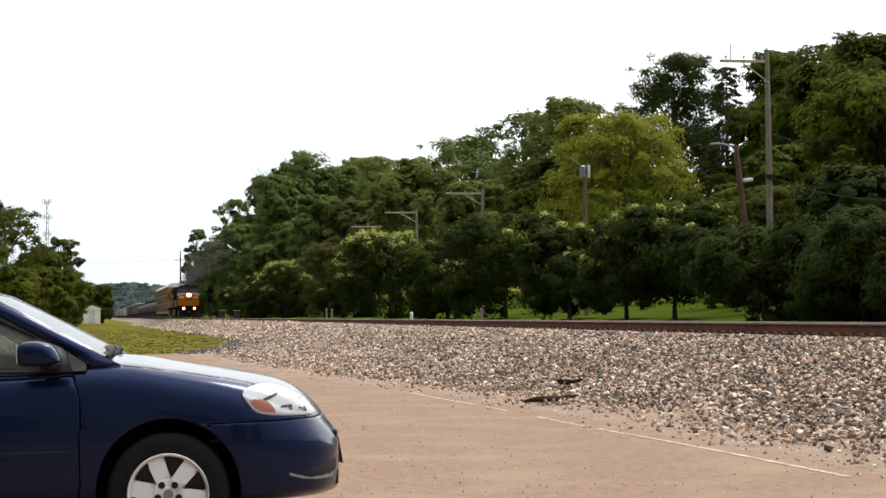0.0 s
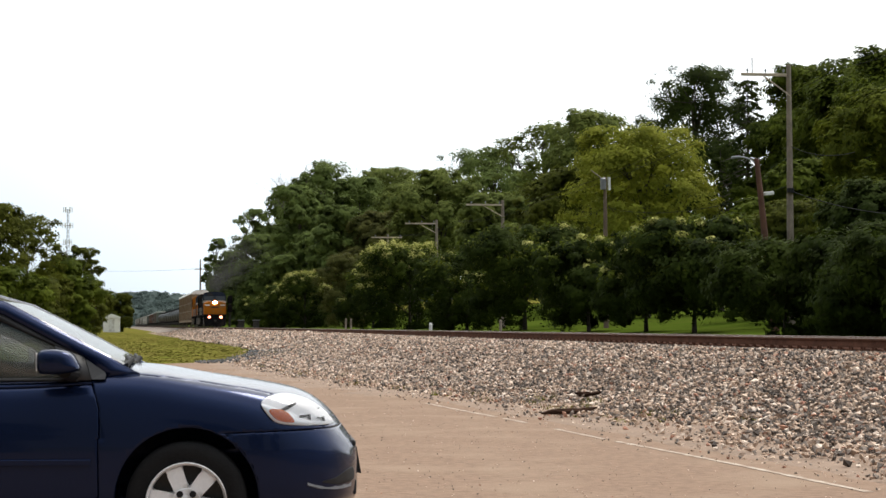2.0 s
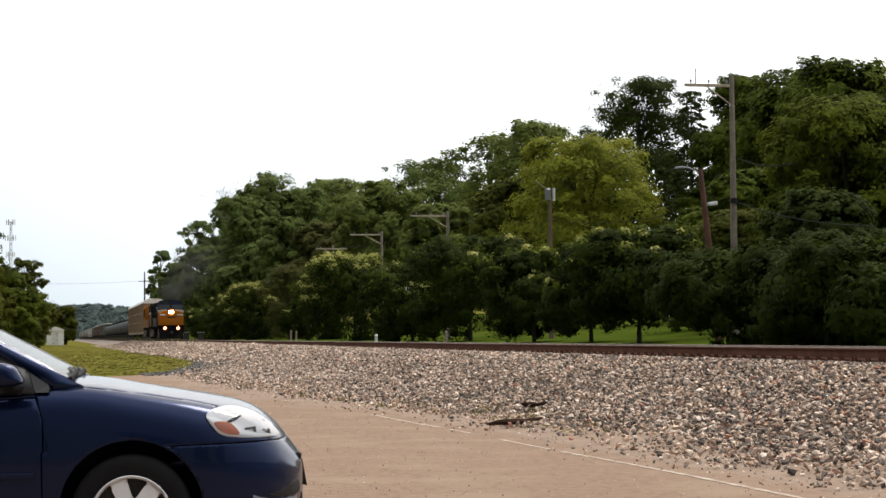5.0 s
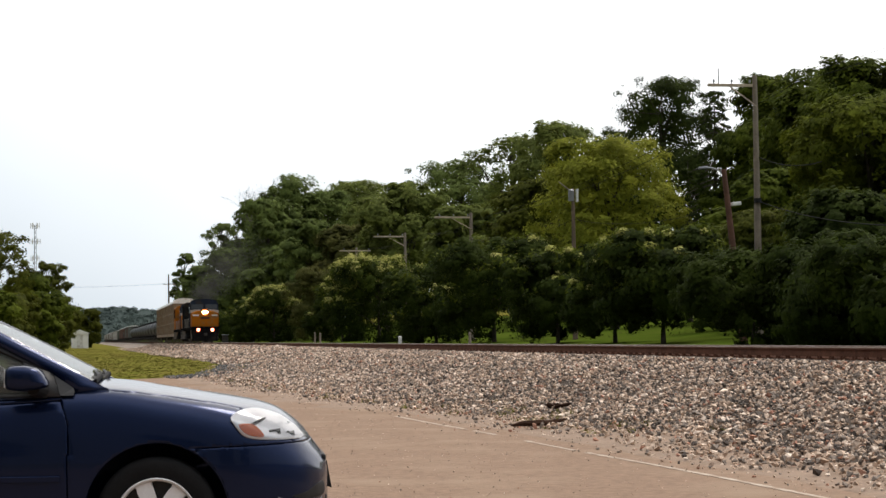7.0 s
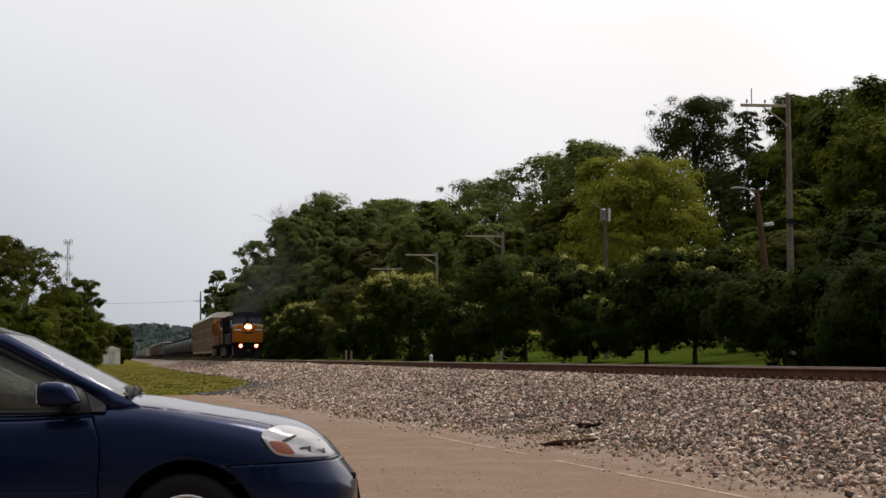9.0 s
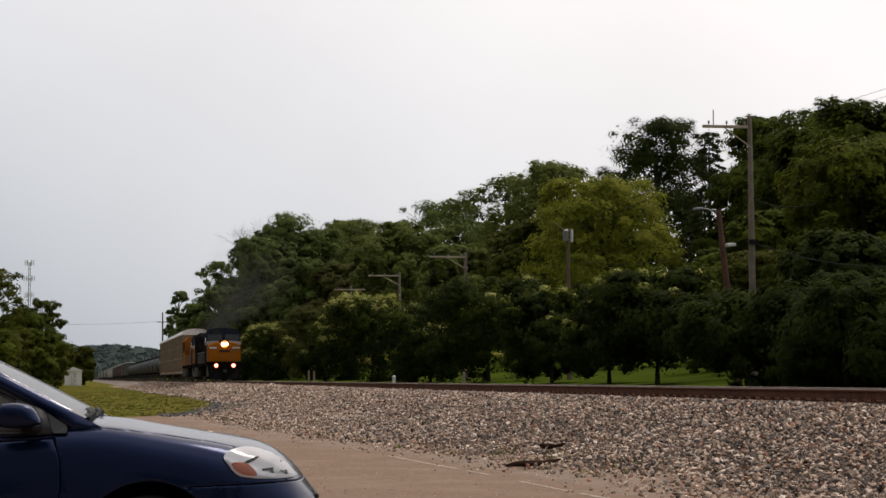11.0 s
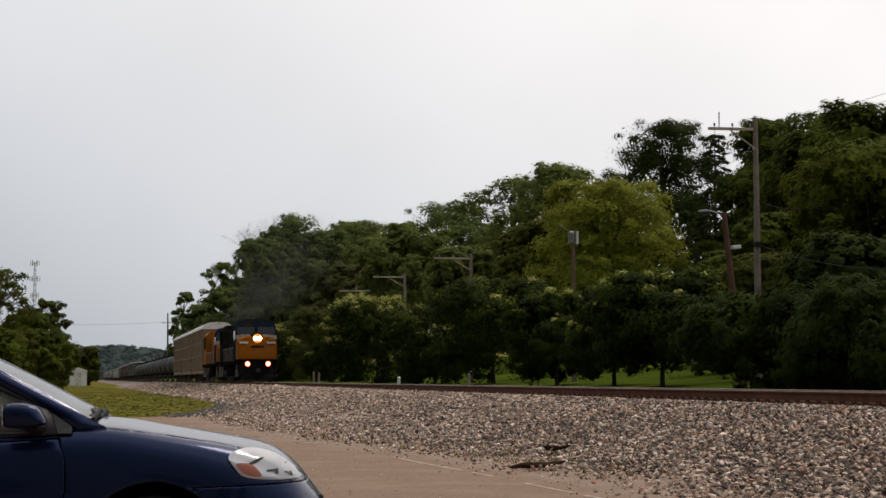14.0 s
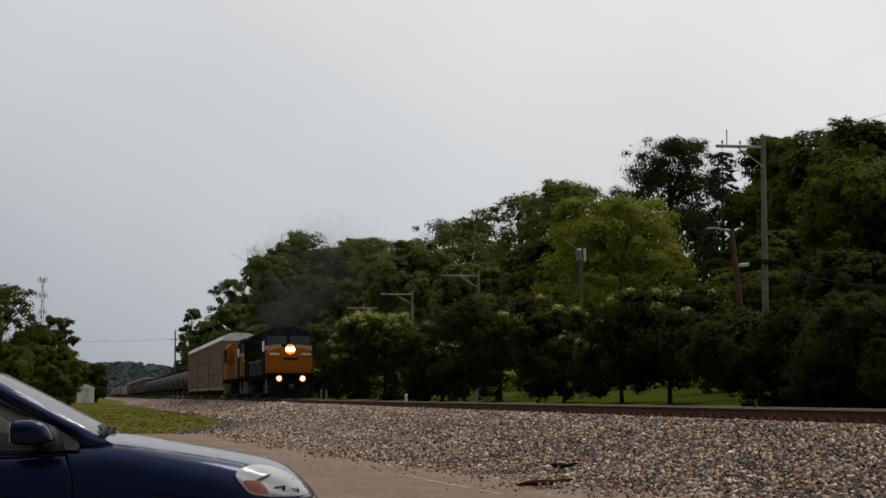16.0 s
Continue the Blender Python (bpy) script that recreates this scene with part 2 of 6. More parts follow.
def stone_kinds(m):
    """Broken rock of several kinds: each stone takes one of the colours."""
    n, l = m.node_tree.nodes, m.node_tree.links
    ramp, geo, own = n.new("ShaderNodeValToRGB"), n.new("ShaderNodeNewGeometry"), n.new("ShaderNodeMix")
    ramp.color_ramp.interpolation = "CONSTANT"
    for k, (place, color) in enumerate(((0.0, (0.10, 0.088, 0.080)), (0.13, (0.23, 0.195, 0.168)), (0.38, (0.42, 0.303, 0.225)), (0.62, (0.62, 0.47, 0.362)), (0.85, (0.85, 0.70, 0.58)), (0.96, (0.36, 0.17, 0.112)))):
        e = ramp.color_ramp.elements[k] if k < 2 else ramp.color_ramp.elements.new(place)
        e.position, e.color = place, (*color, 1)
    b = n["Principled BSDF"].inputs["Base Color"]
    own.data_type = "RGBA"
    own.inputs[0].default_value = 0.85
    l.new(geo.outputs["Random Per Island"], ramp.inputs[0])
    l.new(b.links[0].from_socket, own.inputs[6])
    l.new(ramp.outputs[0], own.inputs[7])
    l.new(own.outputs[2], b)


stone_kinds(M_STONE)
# near bed coloured dark to give the shade in gaps between stones
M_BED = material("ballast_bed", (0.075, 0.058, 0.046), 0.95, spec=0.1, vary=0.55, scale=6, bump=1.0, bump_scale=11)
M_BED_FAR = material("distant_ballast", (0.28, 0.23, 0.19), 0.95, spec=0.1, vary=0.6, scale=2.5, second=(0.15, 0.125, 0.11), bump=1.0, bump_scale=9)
M_RUST = material("rusty_rail_steel", (0.155, 0.070, 0.044), 0.95, spec=0.1, vary=0.4, scale=3, bump=0.3, bump_scale=25)
M_RAILTOP = material("polished_rail_head", (0.34, 0.31, 0.29), 0.5, 0.9, vary=0.15, scale=2)
M_RAILSIDE = material("worn_rail_head_side", (0.25, 0.175, 0.135), 0.7, vary=0.2, scale=2)
M_TIE = material("creosoted_wood", (0.075, 0.05, 0.038), 0.9, vary=0.4, scale=6, bump=0.6, bump_scale=20)
M_SCRAP = material("old_dark_wood", (0.045, 0.024, 0.016), 0.95, spec=0.05, vary=0.4, scale=6, bump=0.5, bump_scale=20)
M_BARK = material("bark", (0.06, 0.048, 0.036), 0.95, vary=0.5, scale=5, bump=0.8, bump_scale=14)
M_ARM = material("pale_weathered_timber", (0.50, 0.41, 0.31), 0.9, vary=0.3, scale=3, bump=0.5, bump_scale=18)
M_POLE = material("weathered_pole_wood", (0.25, 0.205, 0.16), 0.9, vary=0.35, scale=2, bump=0.5, bump_scale=18)
M_POLE_RED = material("reddish_treated_pole_wood", (0.12, 0.055, 0.035), 0.9, vary=0.35, scale=2, bump=0.5, bump_scale=18)
M_WIRE = material("dark_cable", (0.03, 0.03, 0.03), 0.9, spec=0.05, vary=0.2)
M_GREY_METAL = material("galvanised_metal", (0.26, 0.27, 0.28), 0.5, 0.6, vary=0.2, scale=5)
M_WHITE = material("off_white_paint", (0.72, 0.72, 0.70), 0.6, vary=0.15, scale=3, dirt=(0.4, 0.36, 0.3), dirt_amount=0.3)

# ---- ground, pavement, ballast, track ----
def sheet(name, ss, qs, height, mat, label, category, smooth=True, kind="structure"):
    S, Q = np.meshgrid(ss, qs, indexing="ij")
    Z = height(S, Q)
    verts = np.stack([UX * S + UY * Q, UY * S - UX * Q, Z], -1).reshape(-1, 3)
    a, b = len(ss), len(qs)
    i = (np.arange(a - 1)[:, None] * b + np.arange(b - 1)[None]).ravel()
    faces = np.stack([i, i + 1, i + b + 1, i + b], -1)
    return tagged(new(name, arrays(name, verts, faces, mat, smooth)), label, category, kind=kind)


def spaced(stops):
    out = []
    for a, b, d in stops:
        out += list(np.arange(a, b, d))
    return np.array(out + [stops[-1][1]])


S_GRID = spaced([(-3000, -200, 400), (-200, -20, 20), (-20, 130, 1.0), (130, 500, 8), (500, 4000, 250)])
Q_GRID = spaced([(-3000, -200, 350), (-200, -20, 15), (-20, 4, 2), (4, 20, 0.5), (20, 60, 2), (60, 300, 15), (300, 3000, 300)])
sheet("ground", S_GRID, Q_GRID, lambda s, q: land(s, q) - 0.06 * ((q < 6.8) & (s < 98)) * (q > grass_edge(s) + 0.3), M_GRASS, "short patchy green grass over uneven soil", "ground")


lawn_mesh = bpy.data.objects["ground"].data
lawn_mesh.materials.append(M_LAWN)
# ground beyond the track takes the grass colour with painted tree shade
for f in lawn_mesh.polygons:
    if 13 < UY * f.center.x - UX * f.center.y < 80:
        f.material_index = 1


def lot_edge(s):
    return 6.6 - 0.9 * step(30, 66, s)


def pavement():
    """The worn lot: a slab whose track side is buried under spilled stones."""
    ss, k = np.linspace(-30, 96, 127), np.linspace(0, 1, 40)
    S = np.repeat(ss[:, None], 40, 1)
    far = lot_edge(S)
    near = np.minimum(grass_edge(S) + 0.2 * np.sin(S * 1.7) + 0.1 * np.sin(S * 4.1), far - 0.05)
    Q = near + (far - near) * k[None]
    Z = 0.004 * np.sin(S * 0.8) + 0.004 * np.cos(Q * 0.9 + 1)
    verts = np.stack([UX * S + UY * Q, UY * S - UX * Q, Z], -1).reshape(-1, 3)
    i = (np.arange(126)[:, None] * 40 + np.arange(39)[None]).ravel()
    faces = np.stack([i, i + 1, i + 41, i + 40], -1)
    me = arrays("pavement", verts, faces, M_ASPHALT, True)
    ob = tagged(new("pavement", me), "sun-bleached tan asphalt lot with fine grit and cracks", "pavement", kind="structure")
    mod = ob.modifiers.new("slab", "SOLIDIFY")
    mod.thickness, mod.offset = 0.12, -1
    return ob


pavement()


def painted_line(s0, s1, gaps):
    pieces = []
    rng = np.random.default_rng(4)
    s = s0
    while s < s1:
        e = min(s + rng.uniform(0.15, 0.55), s1)
        if rng.random() > 0.07 and not any(a < s < b for a, b in gaps):
            w0, w1 = rng.uniform(0.024, 0.042, 2)
            mid = [(x, 5.51 - 0.038 * (x - 14.2)) for x in (s, e)]
            corners = ((s, mid[0][1] - w0), (s, mid[0][1] + w0), (e, mid[1][1] + w1), (e, mid[1][1] - w1))
            v = [at(a, b, 0.004 * math.sin(a * 0.8) + 0.004 * math.cos(b * 0.9 + 1) + 0.004) for a, b in corners]
            low = [p - Vector((0, 0, 0.0015)) for p in v]
            pieces.append((np.array(v + low), np.array([(3, 2, 1, 0), (0, 1, 5, 4), (1, 2, 6, 5), (2, 3, 7, 6), (3, 0, 4, 7)])))
        s = e
    v, f = joined(pieces)
    tagged(new("painted_line", arrays("painted_line", v, f, M_PAINT_LINE)), "worn white edge line painted on the asphalt", "road marking", kind="structure")


painted_line(14.2, 31.5, [(20.6, 21.1), (23.4, 24.6), (26.0, 26.5)])

sheet("ballast_bed", spaced([(-40, 112, 0.8)]), np.linspace(5.3, 17.2, 60), lambda s, q: np.maximum(bank(s, q), -0.05), M_BED, "ballast bed under loose stones, its dark colour holding the shade between them", "ballast")
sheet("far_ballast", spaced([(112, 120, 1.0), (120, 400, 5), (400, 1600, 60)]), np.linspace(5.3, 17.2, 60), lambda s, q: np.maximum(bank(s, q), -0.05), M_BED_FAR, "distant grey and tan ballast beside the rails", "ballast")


def stones(name, n, s_range, q_range, size, seed, label, lift=0.0, thin=None, mat=None):
    """Loose broken stones lying on the bank, each a small rough block."""
    rng = np.random.default_rng(seed)
    s = s_range[0] + (s_range[1] - s_range[0]) * rng.random(n) ** 1.6
    q = rng.uniform(*q_range, n)
    if thin is not None:
        keep = rng.random(n) < thin(s, q)
        s, q = s[keep], q[keep]
        n = len(s)
    z = np.maximum(bank(s, q), 0.0) + lift * rng.uniform(0, 1, n)
    r = size * np.clip(rng.lognormal(0, 0.28, n), 0.5, 1.7) * (1 + 1.5 * step(24, 150, s))
    corner = np.array([(1, 0, 0), (-1, 0, 0), (0, 1, 0), (0, -1, 0), (0, 0, 1), (0, 0, -1)], float)
    v = (corner[None] * rng.uniform(0.85, 1.2, (n, 6, 1)) + rng.uniform(-0.36, 0.36, (n, 6, 3))) * (r[:, None, None] * rng.uniform(0.6, 1.2, (n, 1, 3)))
    ang = rng.normal(size=(n, 4))
    ang /= np.linalg.norm(ang, axis=1, keepdims=True)
    w, x, y, zz = ang.T
    R = np.stack([1 - 2 * (y * y + zz * zz), 2 * (x * y - zz * w), 2 * (x * zz + y * w), 2 * (x * y + zz * w), 1 - 2 * (x * x + zz * zz), 2 * (y * zz - x * w),
                  2 * (x * zz - y * w), 2 * (y * zz + x * w), 1 - 2 * (x * x + y * y)], -1).reshape(n, 3, 3)
    v = np.einsum("nij,nkj->nki", R, v) * (1, 1, 0.85)
    v += np.stack([UX * s + UY * q, UY * s - UX * q, z + 0.25 * r], -1)[:, None]
    f = np.array([(0, 2, 4), (2, 1, 4), (1, 3, 4), (3, 0, 4), (2, 0, 5), (1, 2, 5), (3, 1, 5), (0, 3, 5)])
    faces = (np.arange(n)[:, None, None] * 6 + f[None]).reshape(-1, 3)
    return tagged(new(name, arrays(name, v.reshape(-1, 3), faces, mat or M_STONE)), label, "ballast", kind="stuff")


def foot_line(s):
    """Where the loose stones of the bank begin."""
    return np.interp(s, [10, 19, 24, 32, 38, 48, 58, 66, 72, 84, 96, 106, 130, 180, 270, 330], [6.8, 6.45, 6.3, 5.95, 5.3, 4.5, 4.2, 4.2, 4.5, 6.0, 7.0, 7.5, 7.4, 6.4, 4.6, 4.4]) + 0.16 * np.sin(s * 0.9) + 0.12 * np.sin(s * 2.3 + 1)


def dark_patch(s, q):
    """The strip of finer, darker gravel along the grass."""
    return step(64, 72, s) * (1 - step(94, 106, s)) * (1 - step(1.3, 2.2, q - grass_edge(s)))


stones("ballast_stones", 165000, (13, 190), (3.4, 11.36), 0.0280, 1, "loose grey, tan and pinkish crushed ballast stones on the bank", 0.06, lambda s, q: step(-0.9, 1.4, q - foot_line(s)) * (1 - 0.8 * dark_patch(s, q)))
stones("far_stones", 20000, (112, 330), (3.5, 11.36), 0.034, 12, "pale ballast stones farther down the line", 0.05, lambda s, q: step(-0.2, 0.6, q - foot_line(s)))
stones("dark_gravel", 16000, (64, 106), (2.6, 9.4), 0.022, 8, "finer blue-grey gravel beside the grass", 0.02, lambda s, q: dark_patch(s, q) * (q > grass_edge(s) - 0.3), M_DARK_STONE)
stones("small_stones", 22000, (12, 100), (3.4, 8.0), 0.016, 6, "small chips of stone in the dust at the foot of the bank", 0.012, lambda s, q: step(-1.4, 0.2, q - foot_line(s)) * 0.8)


def dust():
    """A strip of tan dust that follows the foot of the bank."""
    ss, us = spaced([(-30, 74, 0.7)]), np.linspace(-1.7, 1.3, 22)
    S, U = np.meshgrid(ss, us, indexing="ij")
    Q = foot_line(S) + U
    Z = np.maximum(bank(S, Q), 0.0) + 0.014 - 0.08 * step(0.2, 1.1, U) - 0.06 * (1 - step(-1.7, -1.0, U + 0.35 * np.sin(S * 1.1) + 0.2 * np.sin(S * 3.3)))
    Z -= 0.06 * (1 - step(0.10, 0.45, Q - (5.51 - 0.038 * (S - 14.2)))) * (1 - step(33, 36, S))
    verts = np.stack([UX * S + UY * Q, UY * S - UX * Q, Z], -1).reshape(-1, 3)
    a, b = S.shape
    i = (np.arange(a - 1)[:, None] * b + np.arange(b - 1)[None]).ravel()
    tagged(new("gravel_dust", arrays("gravel_dust", verts, np.stack([i, i + 1, i + b + 1, i + b], -1), M_DIRT, True)), "tan dust and grit washed out at the foot of the ballast", "ground", kind="structure")


dust()
stones("crib_stones", 6000, (14, 90), (11.3, 14.2), 0.034, 5, "ballast stones between the wooden ties", -0.02)
stones("lot_grit", 9000, (8, 60), (-6, 6.2), 0.0055, 3, "fine grit scattered over the worn asphalt", 0.004)


def weeds():
    """Sparse weed tufts along the foot of the bank and the grass."""
    rng = np.random.default_rng(77)
    n, per = 170, 14
    s = rng.uniform(22, 100, n)
    q = foot_line(s) + np.abs(rng.normal(0.1, 0.9, n)) - 0.2
    h = rng.uniform(0.03, 0.10, n)
    c = np.repeat(np.stack([UX * s + UY * q, UY * s - UX * q, np.maximum(bank(s, q), 0.0) + 0.02], 1), per, 0)
    m = n * per
    base = c + np.stack([rng.normal(0, 0.06, m), rng.normal(0, 0.06, m), np.zeros(m)], 1)
    a = rng.uniform(0, 2 * math.pi, m)
    w = np.stack([np.cos(a), np.sin(a), np.zeros(m)], 1) * 0.012
    tip = base + np.stack([rng.normal(0, 0.06, m), rng.normal(0, 0.06, m), np.repeat(h, per) * rng.uniform(0.5, 1.2, m)], 1)
    v = np.stack([base - w, base + w, tip], 1).reshape(-1, 3)
    tagged(new("weeds", arrays("weeds", v, np.arange(3 * m).reshape(m, 3), M_BLADE)), "sparse yellow-green weeds among the stones", "weeds", kind="stuff")


weeds()


TRACK = empty("railway_track", track_pose(0, TRACK_Q, RAIL_Z), "single railway track of rusty rails on wooden ties", "railway track", kind="structure")


def rail(y):
    """One rail: foot, web and head."""
    bm = bmesh.new()
    stops = [-60, 0, 30, 60, 120, 250, 500, 1000, 1600]
    sect = [(-0.076, -0.19), (0.076, -0.19), (0.076, -0.178), (0.012, -0.155), (0.009, -0.045), (0.034, -0.040), (0.037, -0.012), (0.030, 0.0), (-0.030, 0.0), (-0.037, -0.012), (-0.034, -0.040), (-0.009, -0.045), (-0.012, -0.155), (-0.076, -0.178)]
    rings = [[bm.verts.new((x, v, z)) for v, z in sect] for x in stops]
    for a, b in zip(rings, rings[1:]):
        for i in range(len(sect)):
            j = (i + 1) % len(sect)
            bm.faces.new((a[i], a[j], b[j], b[i]))
    bm.faces.new(rings[0])
    bm.faces.new(rings[-1][::-1])
    ob = part("rail", bm, M_RUST, TRACK, "rusty rail with a polished top", where=pose(0, y, 0))
    ob.data.materials.append(M_RAILTOP)
    ob.data.materials.append(M_RAILSIDE)
    for f in ob.data.polygons:
        if f.center.z > -0.012 and abs(f.normal.x) < 0.5:
            f.material_index = 1 if f.normal.z > 0.9 else 2
    return ob


rail(-0.755)
rail(0.755)


def turf():
    """Blades and tufts of the grass patch beyond the lot and of the verge."""
    rng = np.random.default_rng(21)
    n = 85000
    s = 60 + 210 * rng.random(n) ** 1.5
    q = rng.uniform(-14, 7.4, n)
    inside = q < grass_edge(s) + 0.25 * np.sin(s * 1.7) + rng.normal(0, 0.15, n)
    patch = np.sin(s * 0.21 + 2 * np.sin(q * 0.8)) + np.sin(q * 1.9 + s * 0.05)
    inside &= rng.random(n) < 0.75 + 0.25 * patch
    s, q = s[inside], q[inside]
    n = len(s)
    h = rng.uniform(0.008, 0.026, n)[:, None]
    w = rng.uniform(0.05, 0.14, n)[:, None]
    a = rng.uniform(0, 2 * math.pi, n)
    d = np.stack([np.cos(a), np.sin(a), np.zeros(n)], 1)
    lean = np.stack([rng.normal(0, 1.0, n), rng.normal(0, 1.0, n), np.full(n, 0.35)], 1) * h * 2
    base = np.stack([UX * s + UY * q, UY * s - UX * q, np.maximum(land(s, q), np.maximum(bank(s, q), 0) * (s < 400))], 1)
    v = np.stack([base - d * w * 0.4, base + d * w * 0.4, base + d * w * 0.7 + lean, base - d * w * 0.7 + lean], 1).reshape(-1, 3)
    tagged(new("turf", arrays("turf", v, np.arange(4 * n).reshape(n, 4), M_BLADE)), "short green grass tufts with dry streaks", "grass", kind="stuff")


turf()

# ---- trees ----
M_LEAF = {
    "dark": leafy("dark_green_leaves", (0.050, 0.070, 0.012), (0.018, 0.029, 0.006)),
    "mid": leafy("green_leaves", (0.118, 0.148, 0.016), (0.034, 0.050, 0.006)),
    # lit: light falling on the nearer right-hand tree, put into its leaf colour
    "lit": leafy("sunlit_green_leaves", (0.150, 0.172, 0.018), (0.050, 0.066, 0.008)),
    "olive": leafy("olive_green_leaves", (0.110, 0.120, 0.017), (0.048, 0.058, 0.010)),
    "yellow": leafy("yellow_green_leaves", (0.29, 0.30, 0.038), (0.17, 0.19, 0.022)),
    # hazy and far: distance haze mixed into the leaf colour
    "hazy": leafy("hazed_green_leaves", (0.175, 0.205, 0.048), (0.090, 0.115, 0.028)),
    "far": leafy("far_hazed_green_leaves", (0.142, 0.185, 0.048), (0.080, 0.108, 0.030)),
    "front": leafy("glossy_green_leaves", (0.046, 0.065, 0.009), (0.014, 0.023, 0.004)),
    "brown": leafy("reddish_brown_green_leaves", (0.115, 0.112, 0.030), (0.065, 0.072, 0.020)),
}
M_BLOSSOM = leafy("cream_blossom", (0.52, 0.50, 0.18), (0.34, 0.35, 0.09), island=0.2)
M_SHOOTS = leafy("young_yellow_green_shoots", (0.105, 0.125, 0.016), (0.06, 0.08, 0.010), island=0.2)


def leaves(rng, centres, radii, per, size, flat=0.8, outward=None):
    """Pointed leaves filling flattened clumps, facing mostly up and outward."""
    n = len(centres) * per
    c = np.repeat(centres, per, 0)
    r = np.repeat(radii, per)
    d = rng.normal(size=(n, 3))
    d /= np.linalg.norm(d, axis=1, keepdims=True)
    d[:, 2] = np.where(rng.random(n) < 0.55, np.abs(d[:, 2]), d[:, 2])
    off = d * (rng.random(n) ** 0.42 * rng.uniform(0.8, 1.25, n))[:, None] * r[:, None]
    off[:, 2] *= flat
    pos = c + off
    nor = d * 0.7 + rng.normal(size=(n, 3)) * 0.22 + (0, 0, 0.3)
    if outward is not None:
        nor += np.repeat(outward, per, 0) * 1.3
    nor /= np.linalg.norm(nor, axis=1, keepdims=True)
    a = np.cross(nor, rng.normal(size=(n, 3)))
    a /= np.linalg.norm(a, axis=1, keepdims=True) + 1e-9
    b = np.cross(nor, a)
    ln = size * rng.uniform(0.7, 1.5, n)[:, None]
    wd = ln * 0.62
    v = np.stack([pos - a * ln * 0.45 + b * wd * 0.5, pos - a * ln * 0.45 - b * wd * 0.5, pos + a * ln * 0.55 + nor * ln * 0.10], 1)
    return v.reshape(-1, 3), np.arange(n * 3).reshape(n, 3)


def tree(name, s, q, top, radius, leaf, label, low=0.25, clumps=150, per=70, size=0.26, blossom=0.0, lobes=8, group="", seed=0, gaps=0.0, category="tree", narrow=0.75, lobe_size=(0.36, 0.54)):
    """A tree on the ground with its top at the height top: bent limbs that carry lobes of small leaf clumps."""
    rng = np.random.default_rng(1000 + seed)
    radius *= 1.18
    ground = float(land(s, q))
    H = top - ground
    ob = empty(name, pose(*at(s, q, ground - 0.05)), label, category, group)
    zc, hz = H * (low + 1) / 2, H * (1 - low) / 2
    # rounded lobes set round an uneven ellipsoid, the last at the top
    lobes = int(lobes * np.clip(hz / radius, 0.8, 1.7))
    h = np.linspace(-0.92 if low < 0.06 else -0.75, 0.93, lobes) + rng.uniform(-0.1, 0.1, lobes)
    ang = rng.uniform(0, 2 * math.pi) + np.arange(lobes) * 2.4 + rng.uniform(-0.4, 0.4, lobes)
    lob_r = radius * rng.uniform(*lobe_size, lobes)
    out = np.clip(radius - lob_r, 0, None) * np.sqrt(np.clip(1 - (0.92 * h) ** 2, 0.05, 1)) * rng.uniform(0.7, 1.15, lobes) * narrow / 0.75
    lobe = np.stack([np.cos(ang) * out, np.sin(ang) * out, zc + h * (hz - 0.5 * lob_r)], 1)
    lobe[-1, :2] *= 0.5
    lobe[-1, 2] = H
    lobe[:, 2] = np.minimum(lobe[:, 2], H - lob_r * rng.uniform(0.97, 1.12, lobes))
    lobe[:, 2] = np.maximum(lobe[:, 2], H * low * 0.9 + 0.5 * lob_r)
    away = lobe - (0, 0, zc - 0.3 * hz)
    away /= np.linalg.norm(away, axis=1, keepdims=True)
    pick = rng.integers(0, lobes, clumps)
    pick[: lobes * 2] = np.tile(np.arange(lobes), 2)
    d = rng.normal(size=(clumps, 3)) * 0.8 + away[pick] * 0.6 + (0, 0, 0.25)
    d /= np.linalg.norm(d, axis=1, keepdims=True)
    cl = lobe[pick] + d * lob_r[pick][:, None] * rng.uniform(0.72, 0.98, clumps)[:, None]
    cr = np.minimum(lob_r[pick], 0.5 * radius) * rng.uniform(0.24, 0.42, clumps)
    # small sprays outside the lobes break the outline
    loose = rng.random(clumps) < 0.24
    cr = np.where(loose, 0.62 * cr, cr)
    cl = np.where(loose[:, None], lobe[pick] + d * lob_r[pick][:, None] * rng.uniform(0.98, 1.17, clumps)[:, None], cl)
    past = np.maximum(cl[:, 2] - (H - cr), 0)
    cl[:, 2] -= past * (1 + rng.uniform(0, 0.9, clumps))
    cl[:, 2] = np.maximum(cl[:, 2], H * low * 0.9)
    if gaps:
        keep = rng.random(clumps) > gaps
        cl, cr, d, pick = cl[keep], cr[keep], d[keep], pick[keep]
    v, f = leaves(rng, cl, cr, int(per * 1.15), size * 0.80, outward=d)
    if not gaps:
        v, f = joined([(v, f), leaves(rng, lobe, lob_r * 0.72, 70, size * 2.0)])
    part("crown", arrays("crown", v, f, M_LEAF[leaf]), None, ob)
    if blossom:
        up = cl[(d[:, 2] > 0.1) & (cl[:, 2] > 0.4 * H) & (rng.random(len(cl)) < blossom)]
        if len(up):
            v, f = leaves(rng, up + (0, 0, 0.10 * radius), np.full(len(up), 0.085 * radius), 46, size * 0.7)
            part("blossom", arrays("blossom", v, f, M_BLOSSOM), None, ob, "cream blossom clusters", stuff=True)
        up = cl[(d[:, 2] > 0.0) & (cl[:, 2] > 0.3 * H) & (rng.random(len(cl)) < (0.7 if blossom > 0.3 else 0.35))]
